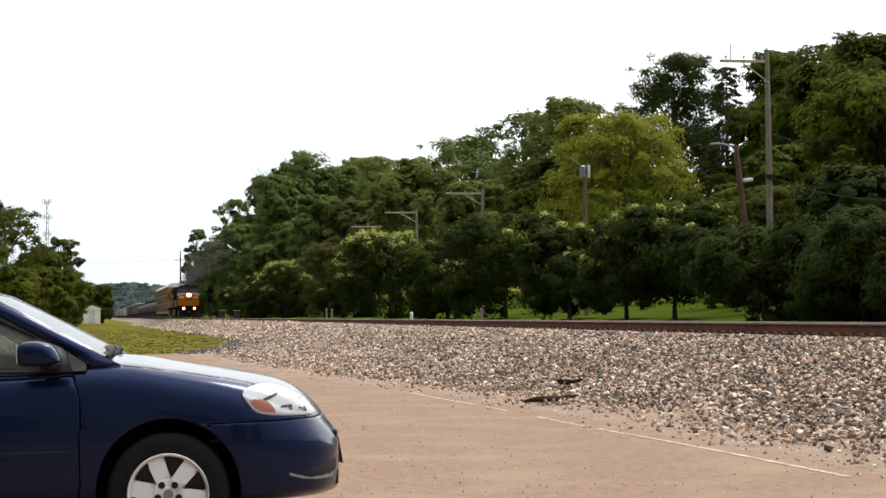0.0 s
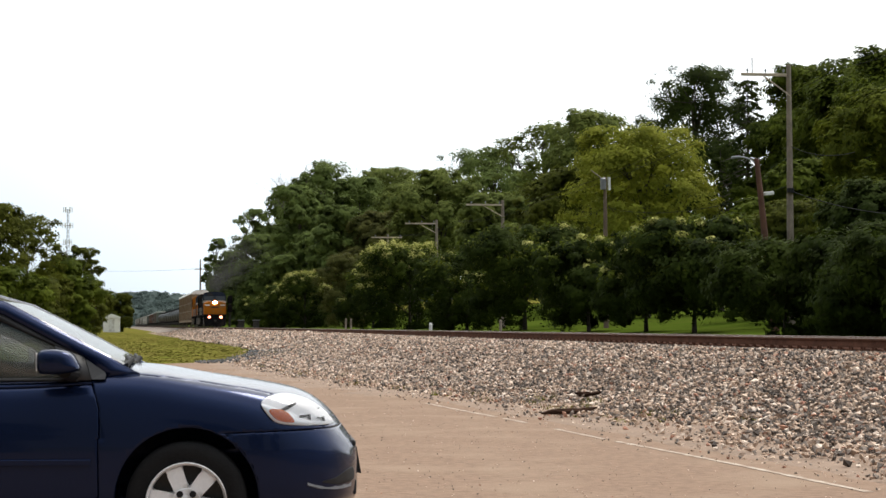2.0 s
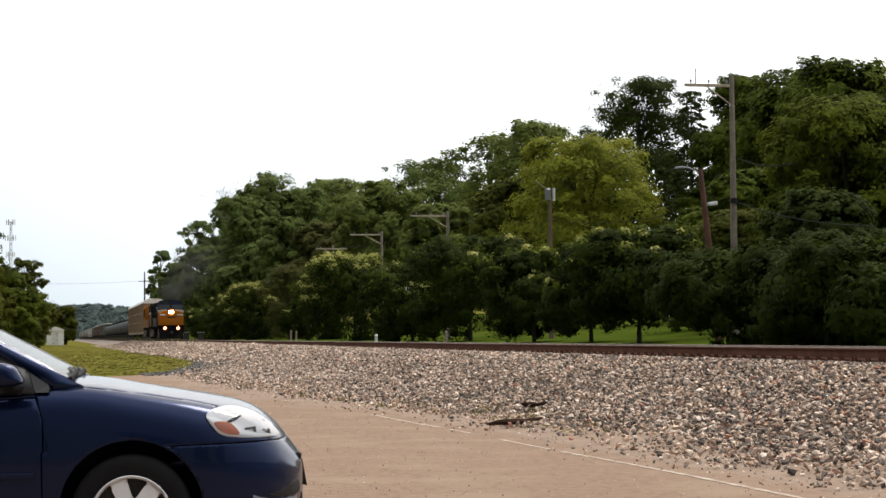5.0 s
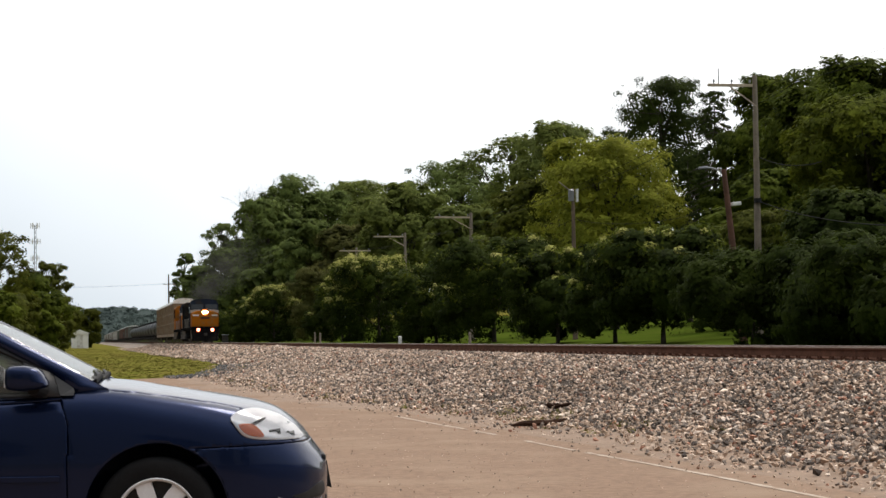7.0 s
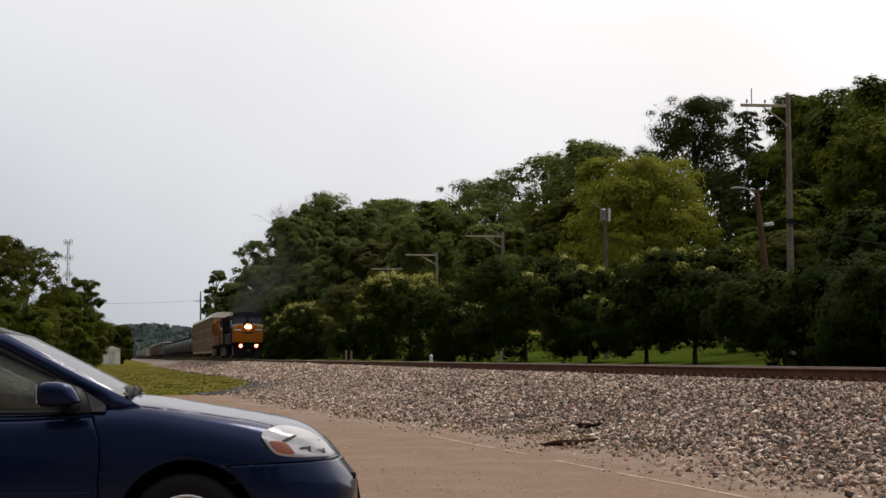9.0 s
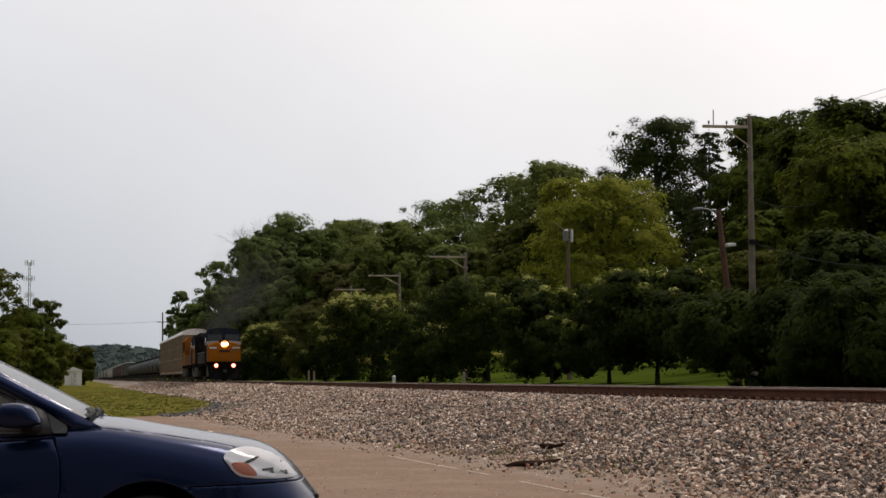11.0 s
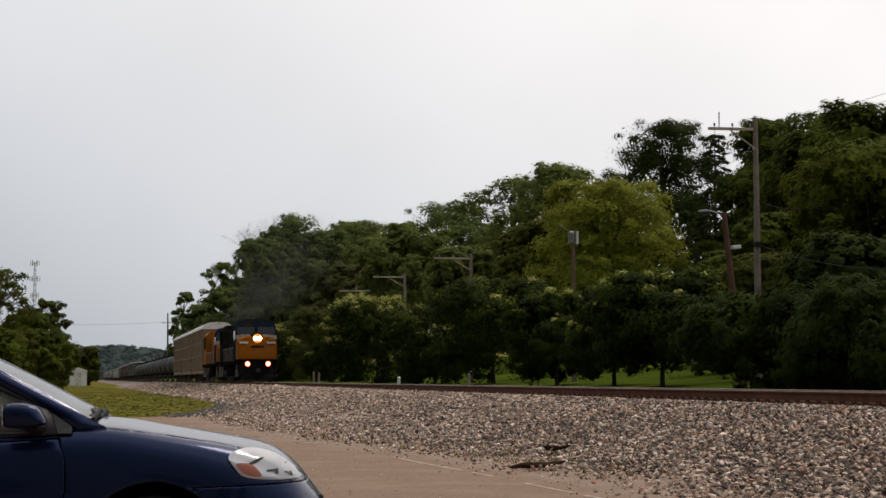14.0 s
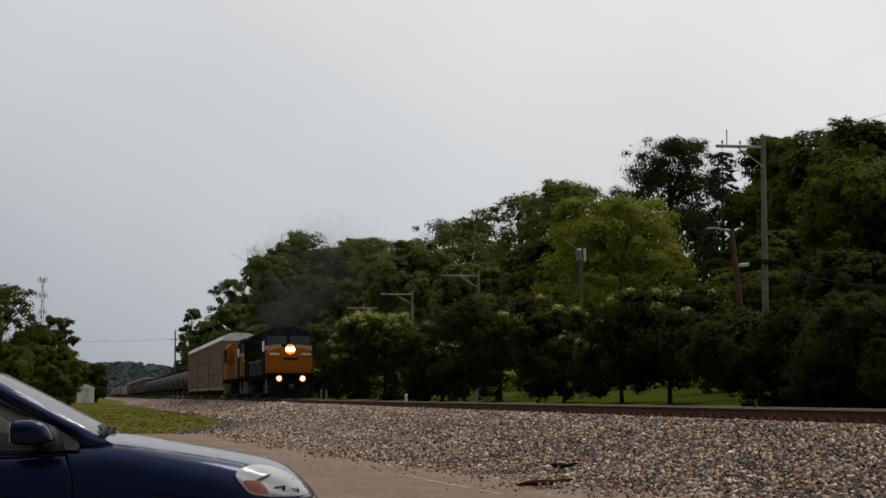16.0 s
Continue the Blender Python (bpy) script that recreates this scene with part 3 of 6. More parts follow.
        v, f = leaves(rng, up + (0, 0, 0.05 * radius), np.full(len(up), 0.16 * radius), 26, size)
        part("new_growth", arrays("new_growth", v, f, M_SHOOTS), None, ob, "young yellow-green shoots", stuff=True)
    # trunk and limbs
    r0 = max(0.07, 0.020 * H)
    bend = rng.normal(0, 0.03 * H, 2)
    spine = [(bend[0] * t * t, bend[1] * t * t, H * 0.88 * t) for t in np.linspace(0, 1, 7)]
    pieces = [tube(spine, [r0 * (1.25 if i == 0 else 1 - 0.14 * i) for i in range(7)], 8)]
    for i in range(lobes):
        t = np.clip((lobe[i, 2] / H - 0.18) / 0.9, 0.12, 0.85)
        a = np.array((bend[0] * t * t, bend[1] * t * t, H * 0.88 * t))
        mid = (a + lobe[i]) / 2 + (0, 0, 0.04 * H)
        pieces.append(tube([a, mid, lobe[i]], [r0 * 0.45, r0 * 0.3, r0 * 0.1], 5))
        for k in np.flatnonzero(pick == i)[:5]:
            pieces.append(tube([lobe[i], (lobe[i] + cl[k]) / 2 + (0, 0, 0.1), cl[k]], [r0 * 0.14, r0 * 0.09, r0 * 0.04], 4))
    v, f = joined(pieces)
    part("trunk", arrays("trunk", v, f, M_BARK, True), None, ob)
    return ob


FRONT_ROW = ((338, 25, 6.9, 4.2), (305, 25, 7.6, 4.0), (271, 25, 8.6, 4.2), (240, 27, 10.2, 3.8), (205, 26, 7.2, 3.6), (172, 25, 8.4, 4.8), (143, 25, 6.9, 3.6), (127, 26, 7.9, 4.2),
             (105, 25, 6.0, 2.9), (95, 25.5, 6.0, 3.0), (85, 25, 6.1, 3.0))
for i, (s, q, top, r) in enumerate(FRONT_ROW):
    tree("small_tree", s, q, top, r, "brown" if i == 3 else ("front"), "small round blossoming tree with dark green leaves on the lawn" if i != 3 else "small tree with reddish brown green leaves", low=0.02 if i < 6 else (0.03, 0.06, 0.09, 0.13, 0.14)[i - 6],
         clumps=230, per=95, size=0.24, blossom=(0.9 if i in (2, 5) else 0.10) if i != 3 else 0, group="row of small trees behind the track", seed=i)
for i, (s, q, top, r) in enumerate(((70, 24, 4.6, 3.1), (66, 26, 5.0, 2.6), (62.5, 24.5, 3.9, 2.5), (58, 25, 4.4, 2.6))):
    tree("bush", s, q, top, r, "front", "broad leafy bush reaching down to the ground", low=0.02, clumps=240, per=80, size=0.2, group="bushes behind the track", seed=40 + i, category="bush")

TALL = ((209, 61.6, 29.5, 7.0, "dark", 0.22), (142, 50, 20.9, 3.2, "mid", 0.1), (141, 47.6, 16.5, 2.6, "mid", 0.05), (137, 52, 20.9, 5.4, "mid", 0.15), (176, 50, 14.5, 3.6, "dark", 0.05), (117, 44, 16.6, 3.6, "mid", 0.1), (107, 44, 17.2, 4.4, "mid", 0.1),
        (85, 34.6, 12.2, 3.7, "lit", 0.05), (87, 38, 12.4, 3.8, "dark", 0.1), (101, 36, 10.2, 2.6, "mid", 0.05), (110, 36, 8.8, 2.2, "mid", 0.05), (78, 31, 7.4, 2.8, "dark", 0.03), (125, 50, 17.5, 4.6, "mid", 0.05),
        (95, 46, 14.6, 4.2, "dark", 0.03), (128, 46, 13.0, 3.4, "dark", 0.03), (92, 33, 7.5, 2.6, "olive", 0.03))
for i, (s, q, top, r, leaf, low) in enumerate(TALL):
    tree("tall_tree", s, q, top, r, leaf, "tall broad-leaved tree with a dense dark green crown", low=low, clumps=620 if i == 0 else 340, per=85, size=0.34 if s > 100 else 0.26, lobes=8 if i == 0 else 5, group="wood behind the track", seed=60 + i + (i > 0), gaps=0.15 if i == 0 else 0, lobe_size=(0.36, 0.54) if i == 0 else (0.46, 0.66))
tree("yellow_green_tree", 149, 40, 16.8, 6.0, "yellow", "rounded tree with bright yellow-green leaves", low=0.2, clumps=280, per=90, size=0.3, lobes=10, group="wood behind the track", seed=80, narrow=0.7)

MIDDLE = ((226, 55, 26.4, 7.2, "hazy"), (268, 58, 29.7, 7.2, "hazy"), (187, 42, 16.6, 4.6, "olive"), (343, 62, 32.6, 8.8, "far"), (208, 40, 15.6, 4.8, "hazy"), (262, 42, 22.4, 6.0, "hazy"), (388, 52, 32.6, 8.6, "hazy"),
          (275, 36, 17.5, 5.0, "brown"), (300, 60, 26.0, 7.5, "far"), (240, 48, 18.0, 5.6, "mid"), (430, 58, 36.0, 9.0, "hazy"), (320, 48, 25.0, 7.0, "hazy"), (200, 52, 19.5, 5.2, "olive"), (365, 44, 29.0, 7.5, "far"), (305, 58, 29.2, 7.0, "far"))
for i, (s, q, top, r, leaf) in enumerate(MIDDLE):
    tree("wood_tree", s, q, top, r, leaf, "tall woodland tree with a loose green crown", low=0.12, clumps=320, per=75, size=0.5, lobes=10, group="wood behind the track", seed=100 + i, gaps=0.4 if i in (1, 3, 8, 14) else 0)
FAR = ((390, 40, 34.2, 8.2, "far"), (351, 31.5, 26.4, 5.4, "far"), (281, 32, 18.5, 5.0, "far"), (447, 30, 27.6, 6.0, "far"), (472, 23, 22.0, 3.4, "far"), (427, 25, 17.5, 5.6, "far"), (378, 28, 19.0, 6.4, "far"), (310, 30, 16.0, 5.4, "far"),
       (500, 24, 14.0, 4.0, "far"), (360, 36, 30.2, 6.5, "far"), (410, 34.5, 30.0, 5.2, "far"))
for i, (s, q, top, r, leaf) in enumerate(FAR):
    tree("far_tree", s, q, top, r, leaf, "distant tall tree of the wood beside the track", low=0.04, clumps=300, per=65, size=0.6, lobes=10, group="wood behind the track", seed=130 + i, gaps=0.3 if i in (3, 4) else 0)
LEFT = ((170, -7.4, 10.9, 3.4), (180, -5.1, 7.6, 3.2), (190, -2.9, 7.5, 1.6), (160, -10.2, 11.1, 3.6), (175, -3.9, 5.7, 2.2), (150, -6.2, 5.1, 2.8), (240, -4.6, 5.2, 2.4), (140, -8.0, 5.6, 3.0), (260, -4.5, 6.0, 3.5), (300, 0.5, 6.2, 1.6), (320, -2.0, 7.0, 2.4), (186, -3.2, 8.8, 2.0))
for i, (s, q, top, r) in enumerate(LEFT):
    tree("roadside_tree", s, q, top, r, ("olive", "mid", "olive")[i % 3], "leafy roadside tree with a loose, open crown", low=0.04, clumps=200, per=70, size=0.3, group="trees along the lot", seed=160 + i, gaps=0.5 if i == 11 else 0.3 if i in (0, 2) else 0)


# unseen trees added behind the camera, a dark horizon for the car paint's reflections
for i, (s, q, top, r) in enumerate(((-30, -34, 8.5, 4.2), (-33, -22, 10.0, 4.6), (-29, -11, 7.5, 4.0), (-34, 1, 9.5, 4.6), (-30, 13, 8.0, 4.2), (-33, 25, 10.5, 4.8))):
    tree("lot_tree", s, q, top, r, "dark", "unseen dark tree added behind the camera to be mirrored in the car", low=0.05, clumps=110, per=60, size=0.5, group="trees behind the lot", seed=200 + i)


def spruce(s, q, top, radius, seed):
    """A thin conifer with drooping, half bare boughs."""
    rng = np.random.default_rng(seed)
    g = float(land(s, q))
    H = top - g
    ob = empty("spruce", pose(*at(s, q, g - 0.05)), "thin dark conifer with drooping half-bare boughs", "tree", "wood behind the track")
    pieces = [tube([(0, 0, H * k / 6) for k in range(7)], [0.26 * (1.05 - k / 6) for k in range(7)], 8)]
    centres, sizes = [], []
    for k in range(34):
        z = H * (0.25 + 0.73 * k / 34)
        for j in range(4):
            a = rng.uniform(0, 2 * math.pi)
            ln = radius * (1.08 - z / H) / 0.8 * rng.uniform(0.6, 1.1) + 0.3
            tip = np.array((math.cos(a) * ln, math.sin(a) * ln, z - 0.35 * ln))
            pieces.append(tube([(0, 0, z), tip * (0.5, 0.5, 1) + (0, 0, 0.22 * ln), tip], [0.05, 0.035, 0.012], 4))
            for f in np.linspace(0.35, 1.0, 5):
                if rng.random() < 0.42:
                    centres.append(np.array((0, 0, z)) * (1 - f) + tip * f + (0, 0, -0.08))
                    sizes.append(0.30 * rng.uniform(0.6, 1.2))
    v, f = leaves(rng, np.array(centres), np.array(sizes), 26, 0.20, 0.7)
    part("crown", arrays("crown", v, f, M_LEAF["dark"]), None, ob)
    v, f = joined(pieces)
    part("trunk", arrays("trunk", v, f, M_BARK, True), None, ob)


spruce(145, 46.9, 20.6, 3.6, 5)
spruce(151, 46.6, 15.0, 2.6, 6)

def bare_tree(s, q, top, seed):
    """A dying tree: forked grey twigs with hardly a leaf."""
    rng = np.random.default_rng(seed)
    g = float(land(s, q))
    H = top - g
    ob = empty("bare_tree", pose(*at(s, q, g - 0.05)), "half-dead tree with bare grey twigs at its top", "tree", "wood behind the track")
    pieces = []

    def fork(a, way, ln, r, depth):
        way = way / np.linalg.norm(way)
        b = a + way * ln
        mid = (a + b) / 2 + rng.normal(0, 0.05 * ln, 3)
        pieces.append(tube([a, mid, b], [r, r * 0.8, r * 0.55], 5))
        if depth:
            for k in range(3 if depth > 2 else 2):
                fork(b, way + rng.normal(0, 0.42, 3) + (0, 0, 0.1), ln * rng.uniform(0.6, 0.85), r * 0.6, depth - 1)

    fork(np.zeros(3), np.array((0.03, 0.02, 1.0)), H * 0.62, 0.30, 0)
    for k in range(4):
        fork(np.array((0, 0, H * (0.5 + 0.04 * k))), np.array((math.cos(1.7 * k), math.sin(1.7 * k), 1.7)), H * 0.17, 0.13, 5)
    v, f = joined(pieces)
    part("trunk", arrays("trunk", v, f, M_TWIG, True), None, ob)


M_TWIG = material("grey_dead_wood", (0.09, 0.078, 0.066), 0.95, vary=0.3, scale=3)
bare_tree(385, 34.4, 29.6, 9)

# ---- distance ----
def hill():
    """A long low wooded ridge far down the line."""
    rng = np.random.default_rng(7)
    xs = np.linspace(-900, 500, 281)
    rows = []
    for k, y in enumerate((1380, 1440, 1500, 1560, 1700)):
        base = (0, 0.45, 0.95, 1.0, 0.3)[k]
        top = 28 + 5 * np.sin(xs * 0.013 + 1) + 3 * np.sin(xs * 0.05) + rng.normal(0, 1.0 if k else 0, len(xs))
        rows.append(np.stack([xs, np.full_like(xs, y), base * top], 1))
    v = np.concatenate(rows)
    n = len(xs)
    i = (np.arange(4)[:, None] * n + np.arange(n - 1)[None]).ravel()
    f = np.stack([i, i + 1, i + n + 1, i + n], -1)
    ob = tagged(new("hill", arrays("hill", v, f, M_HILL, True)), "low wooded hill on the horizon, blue-green with painted haze", "hill", kind="structure")
    n = 3600
    c = np.stack([rng.uniform(-420, 120, n), rng.uniform(1385, 1512, n), np.zeros(n)], 1)
    k = np.interp(c[:, 1], [1380, 1440, 1500, 1512], [0, 0.45, 0.95, 0.97])
    c[:, 2] = k * (28 + 5 * np.sin(c[:, 0] * 0.013 + 1) + 3 * np.sin(c[:, 0] * 0.05)) + 0.5
    v, f = leaves(rng, c, rng.uniform(1.6, 3.0, n), 20, 1.7, 0.7)
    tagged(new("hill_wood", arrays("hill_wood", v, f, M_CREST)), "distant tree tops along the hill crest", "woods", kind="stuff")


# aerial haze over the hill is painted in as blue-green leaf colour
M_HILL = leafy("hazed_distant_woods", (0.070, 0.096, 0.090), (0.055, 0.078, 0.074), island=0.03, patch=0.03)
M_CREST = leafy("hazed_tree_tops", (0.100, 0.132, 0.122), (0.082, 0.110, 0.104), island=0.06, patch=0.03)
hill()


# ---- train ----
M_GOLD = material("locomotive_yellow_paint", (0.33, 0.105, 0.008), 0.8, spec=0.05, vary=0.15, scale=1.2, dirt=(0.20, 0.11, 0.04), dirt_amount=0.3)
M_NAVY = material("locomotive_dark_blue_paint", (0.020, 0.027, 0.044), 0.9, spec=0.0, vary=0.25, scale=1.0, dirt=(0.04, 0.036, 0.03), dirt_amount=0.35)
M_GREY = material("locomotive_grey_paint", (0.018, 0.019, 0.022), 0.95, spec=0.0, vary=0.3, scale=0.8, dirt=(0.04, 0.032, 0.025), dirt_amount=0.4)
M_BLACK = material("sooty_black_paint", (0.010, 0.010, 0.011), 0.95, spec=0.0, vary=0.3, scale=1.0, dirt=(0.025, 0.02, 0.018), dirt_amount=0.3)
M_TRUCK = material("dusty_cast_steel", (0.06, 0.056, 0.052), 0.95, spec=0.05, vary=0.4, scale=3, bump=0.3)
M_WHEEL = material("wheel_steel", (0.20, 0.17, 0.15), 0.55, 0.6, vary=0.3, scale=4)
M_LAMP = material("lit_headlight", (1, 0.9, 0.75), 0.3, glow=45, glow_color=(1.0, 0.66, 0.38))
M_DITCH = material("lit_ditch_light", (1, 0.5, 0.3), 0.3, glow=13, glow_color=(1.0, 0.36, 0.20))
# lens glare round the lamps, put into the shape as glowing discs
M_HALO = material("headlight_glare", (0.8, 0.35, 0.1), 0.4, glow=1.6, glow_color=(1.0, 0.24, 0.05))
M_HALO_RED = material("ditch_light_glare", (0.8, 0.2, 0.1), 0.4, glow=1.6, glow_color=(1.0, 0.10, 0.03))
M_CABGLASS = material("dark_cab_glass", (0.03, 0.035, 0.04), 0.08, vary=0.2)
M_RACK = material("weathered_tan_steel", (0.27, 0.195, 0.118), 0.75, vary=0.3, scale=0.6, dirt=(0.20, 0.11, 0.06), dirt_amount=0.45)
M_RACK_PANEL = material("weathered_tan_panel", (0.27, 0.195, 0.118), 0.8, vary=0.3, scale=0.6, per_object=0.22, dirt=(0.17, 0.10, 0.055), dirt_amount=0.45)
M_RACK_ROOF = material("galvanised_roof", (0.88, 0.88, 0.86), 0.5, 0.0, vary=0.12, scale=0.8, dirt=(0.5, 0.43, 0.36), dirt_amount=0.2)
M_TANK = material("black_tank_paint", (0.012, 0.012, 0.014), 0.6, spec=0.22, vary=0.2, scale=0.8, dirt=(0.025, 0.022, 0.02), dirt_amount=0.3)
M_HOPPER = material("pale_grey_hopper_paint", (0.60, 0.60, 0.58), 0.7, vary=0.25, scale=0.7, dirt=(0.22, 0.17, 0.13), dirt_amount=0.4)

M_BROWN_CAR = material("rust_brown_car_paint", (0.13, 0.06, 0.04), 0.85, vary=0.3, scale=0.6, dirt=(0.09, 0.07, 0.055), dirt_amount=0.4)
M_GREEN_CAR = material("faded_green_car_paint", (0.13, 0.15, 0.13), 0.85, vary=0.3, scale=0.6, dirt=(0.10, 0.085, 0.065), dirt_amount=0.4)
M_STEP = material("pale_dusty_steel", (0.36, 0.33, 0.30), 0.9, spec=0.05, vary=0.3, scale=3)
M_SMOKE = material("exhaust_soot", (0.13, 0.127, 0.12), 1.0, vary=0.2, scale=0.2, spec=0.0)
FRONT, SPEED = 284.5, 9.72
TRAIN = []


def loop(bm, sections, cap=True):
    """Skin over cross sections; each a list of points, all of one length."""
    rings = [[bm.verts.new(p) for p in sec] for sec in sections]
    for a, b in zip(rings, rings[1:]):
        for i in range(len(a)):
            j = (i + 1) % len(a)
            bm.faces.new((a[i], a[j], b[j], b[i]))
    if cap:
        bm.faces.new(rings[0][::-1])
        bm.faces.new(rings[-1])
    return bm


def truck(parent, x, axles, wheel_r, gap, name="truck", spin=None):
    """A truck: two cast side frames, and wheelsets with axle boxes."""
    frame_ob = None
    bm = bmesh.new()
    half = gap * (axles - 1) / 2
    for y in (-1.12, 1.12):
        prism(bm, [(x - half - 0.55, 0.62), (x - half - 0.4, 0.95), (x + half + 0.4, 0.95), (x + half + 0.55, 0.62), (x + half + 0.3, 0.40), (x + half * 0.5, 0.55), (x, 0.36), (x - half * 0.5, 0.55), (x - half - 0.3, 0.40)], y - 0.07, y + 0.07)
        for k in range(axles):
            cx = x - half + k * gap
            box(bm, cx - 0.17, cx + 0.17, y - 0.13, y + 0.13, 0.36, 0.68, 0.03)
    box(bm, x - 0.25, x + 0.25, -1.1, 1.1, 0.6, 0.9)
    frame_ob = part(name, bm, M_TRUCK, parent)
    for k in range(axles):
        cx = x - half + k * gap
        w = bmesh.new()
        for side in (-1, 1):
            prof = [(0.10, side * 0.66), (wheel_r * 0.75, side * 0.69), (wheel_r * 0.8, side * 0.665), (wheel_r + 0.028, side * 0.665), (wheel_r + 0.028, side * 0.70), (wheel_r, side * 0.715), (wheel_r - 0.01, side * 0.80), (wheel_r * 0.8, side * 0.80), (wheel_r * 0.7, side * 0.74), (0.12, side * 0.80), (0.0001, side * 0.80)]
            lathe(w, prof, 14)
        rod(w, (0, -0.8, 0), (0, 0.8, 0), 0.08, sides=10)
        ob = part("wheelset", w, M_WHEEL, parent, where=pose(cx, 0, wheel_r))
        if spin is not None:
            spin.append((ob, cx, wheel_r))
    return frame_ob


def coupler(parent, x, way):
    bm = bmesh.new()
    box(bm, min(x, x + way * 0.55), max(x, x + way * 0.55), -0.12, 0.12, 0.72, 0.98, 0.03)
    box(bm, min(x + way * 0.42, x + way * 0.7), max(x + way * 0.42, x + way * 0.7), -0.17, 0.15, 0.70, 1.0, 0.05)
    part("coupler", bm, M_TRUCK, parent)


SPINNING = []


def locomotive(lead, body_mat, label):
    """Wide-nosed diesel; x points forward, the origin lies below its front plate."""
    ob = empty("locomotive", pose(0, 0, 0), label, "locomotive", "train")
    L = 22.0
    bm = bmesh.new()
    box(bm, -L, -0.35, -1.50, 1.50, 1.30, 1.62, 0.03)
    part("underframe", bm, M_BLACK, ob)
    # pilot with plough
    bm = bmesh.new()
    loop(bm, [[(-0.10, -1.45, 0.95), (-0.10, 1.45, 0.95), (-0.10, 1.45, 1.62), (-0.10, -1.45, 1.62)], [(-0.45, -1.5, 0.95), (-0.45, 1.5, 0.95), (-0.45, 1.5, 1.62), (-0.45, -1.5, 1.62)]])
    loop(bm, [[(0.12, -1.25, 0.14), (0.12, 1.25, 0.14), (-0.08, 1.40, 0.95), (-0.08, -1.40, 0.95)], [(-0.35, -1.35, 0.14), (-0.35, 1.35, 0.14), (-0.35, 1.45, 0.95), (-0.35, -1.45, 0.95)]])
    part("pilot", bm, M_BLACK, ob, "sooty black pilot with snow plough")
    bm = bmesh.new()
    box(bm, -0.35, 0.02, -1.52, 1.52, 1.55, 1.70, 0.03)
    part("anticlimber", bm, M_BLACK, ob)
    coupler(ob, -0.1, 1)
    # nose
    bm = bmesh.new()
    for a in ([-0.42, 1.38, 1.66, 2.95], ):
        front = [(-0.42, -1.44, 1.66), (-0.42, 1.44, 1.66), (-0.42, 1.47, 2.75), (-0.48, 1.42, 3.12), (-0.56, 0.85, 3.38), (-0.56, -0.85, 3.38), (-0.48, -1.42, 3.12), (-0.42, -1.47, 2.75)]
        back = [(-2.0, -1.50, 1.66), (-2.0, 1.50, 1.66), (-2.0, 1.50, 2.8), (-2.0, 1.48, 3.2), (-2.0, 0.9, 3.46), (-2.0, -0.9, 3.46), (-2.0, -1.48, 3.2), (-2.0, -1.50, 2.8)]
        loop(bm, [front, back])
    bmesh.ops.bevel(bm, geom=[e for e in bm.edges], offset=0.07, segments=2, affect="EDGES")
    part("nose", bm, M_GOLD, ob, "yellow wide nose", smooth=40)
    # plain emblem bars on the nose
    bm = bmesh.new()
    box(bm, -0.425, -0.40, -0.48, 0.48, 2.58, 2.72, 0.01)
    part("emblem", bm, M_NAVY, ob, "dark blue lettering bar")
    for y in (-1.02, 1.02):
        bm = bmesh.new()
        box(bm, -0.44, -0.40, y - 0.32, y + 0.32, 2.86, 3.0, 0.01)
        part("number_board", bm, M_WHITE, ob, "pale number board with plain bars")
    # cab
    bm = bmesh.new()
    sect = lambda x, z0, lean: [(x, -1.52, z0), (x, 1.52, z0), (x - lean, 1.52, 4.10), (x - lean - 0.05, 1.30, 4.58), (x - lean - 0.05, 0.5, 4.74), (x - lean - 0.05, -0.5, 4.74), (x - lean - 0.05, -1.30, 4.58), (x - lean, -1.52, 4.10)]
    loop(bm, [sect(-1.75, 1.66, 0.25), sect(-4.3, 1.66, -0.05)])
    part("cab", bm, M_NAVY, ob, "dark blue cab", smooth=30)
    for side in (-1, 1):
        bm = bmesh.new()
        w = [(side * 0.45, 3.44, 3.58), (side * 1.0, 3.36, 3.56), (side * 1.53, 3.20, 3.50)]
        lo, hi = [bm.verts.new((-1.70, y, a)) for y, a, b in w], [bm.verts.new((-1.74, y, b)) for y, a, b in w]
        for i in range(2):
            bm.faces.new((lo[i], lo[i + 1], hi[i + 1], hi[i]))
        band = part("cab_band", bm, M_STEP, ob, "pale band below the windows")
        band.modifiers.new("thickness", "SOLIDIFY").thickness = 0.04
    for y0, y1 in ((-1.40, -0.12), (0.12, 1.40)):
        bm = bmesh.new()
        v = [bm.verts.new(p) for p in ((-1.83, y0, 3.60), (-1.83, y1, 3.60), (-1.955, y1, 4.14), (-1.955, y0, 4.14))]
        w = [bm.verts.new(p.co + Vector((-0.08, 0, 0))) for p in v]
        bm.faces.new(v)
        bm.faces.new(w[::-1])
        for i in range(4):
            bm.faces.new((v[i], v[(i + 1) % 4], w[(i + 1) % 4], w[i]))
        part("windshield", bm, M_CABGLASS, ob, "dark cab windshield")
    for y in (-1.53, 1.53):
        for x0, x1 in ((-2.9, -2.2), (-3.8, -3.05)):
            bm = bmesh.new()
            box(bm, x0, x1, y - 0.012, y + 0.012, 3.15, 3.85, 0.01)
            part("cab_window", bm, M_CABGLASS, ob)
    # long hood: engine casing, radiator, louvres
    bm = bmesh.new()
    hood = lambda x, w, t: [(x, -w, 1.62), (x, w, 1.62), (x, w, t - 0.35), (x, w - 0.35, t), (x, -w + 0.35, t), (x, -w, t - 0.35)]
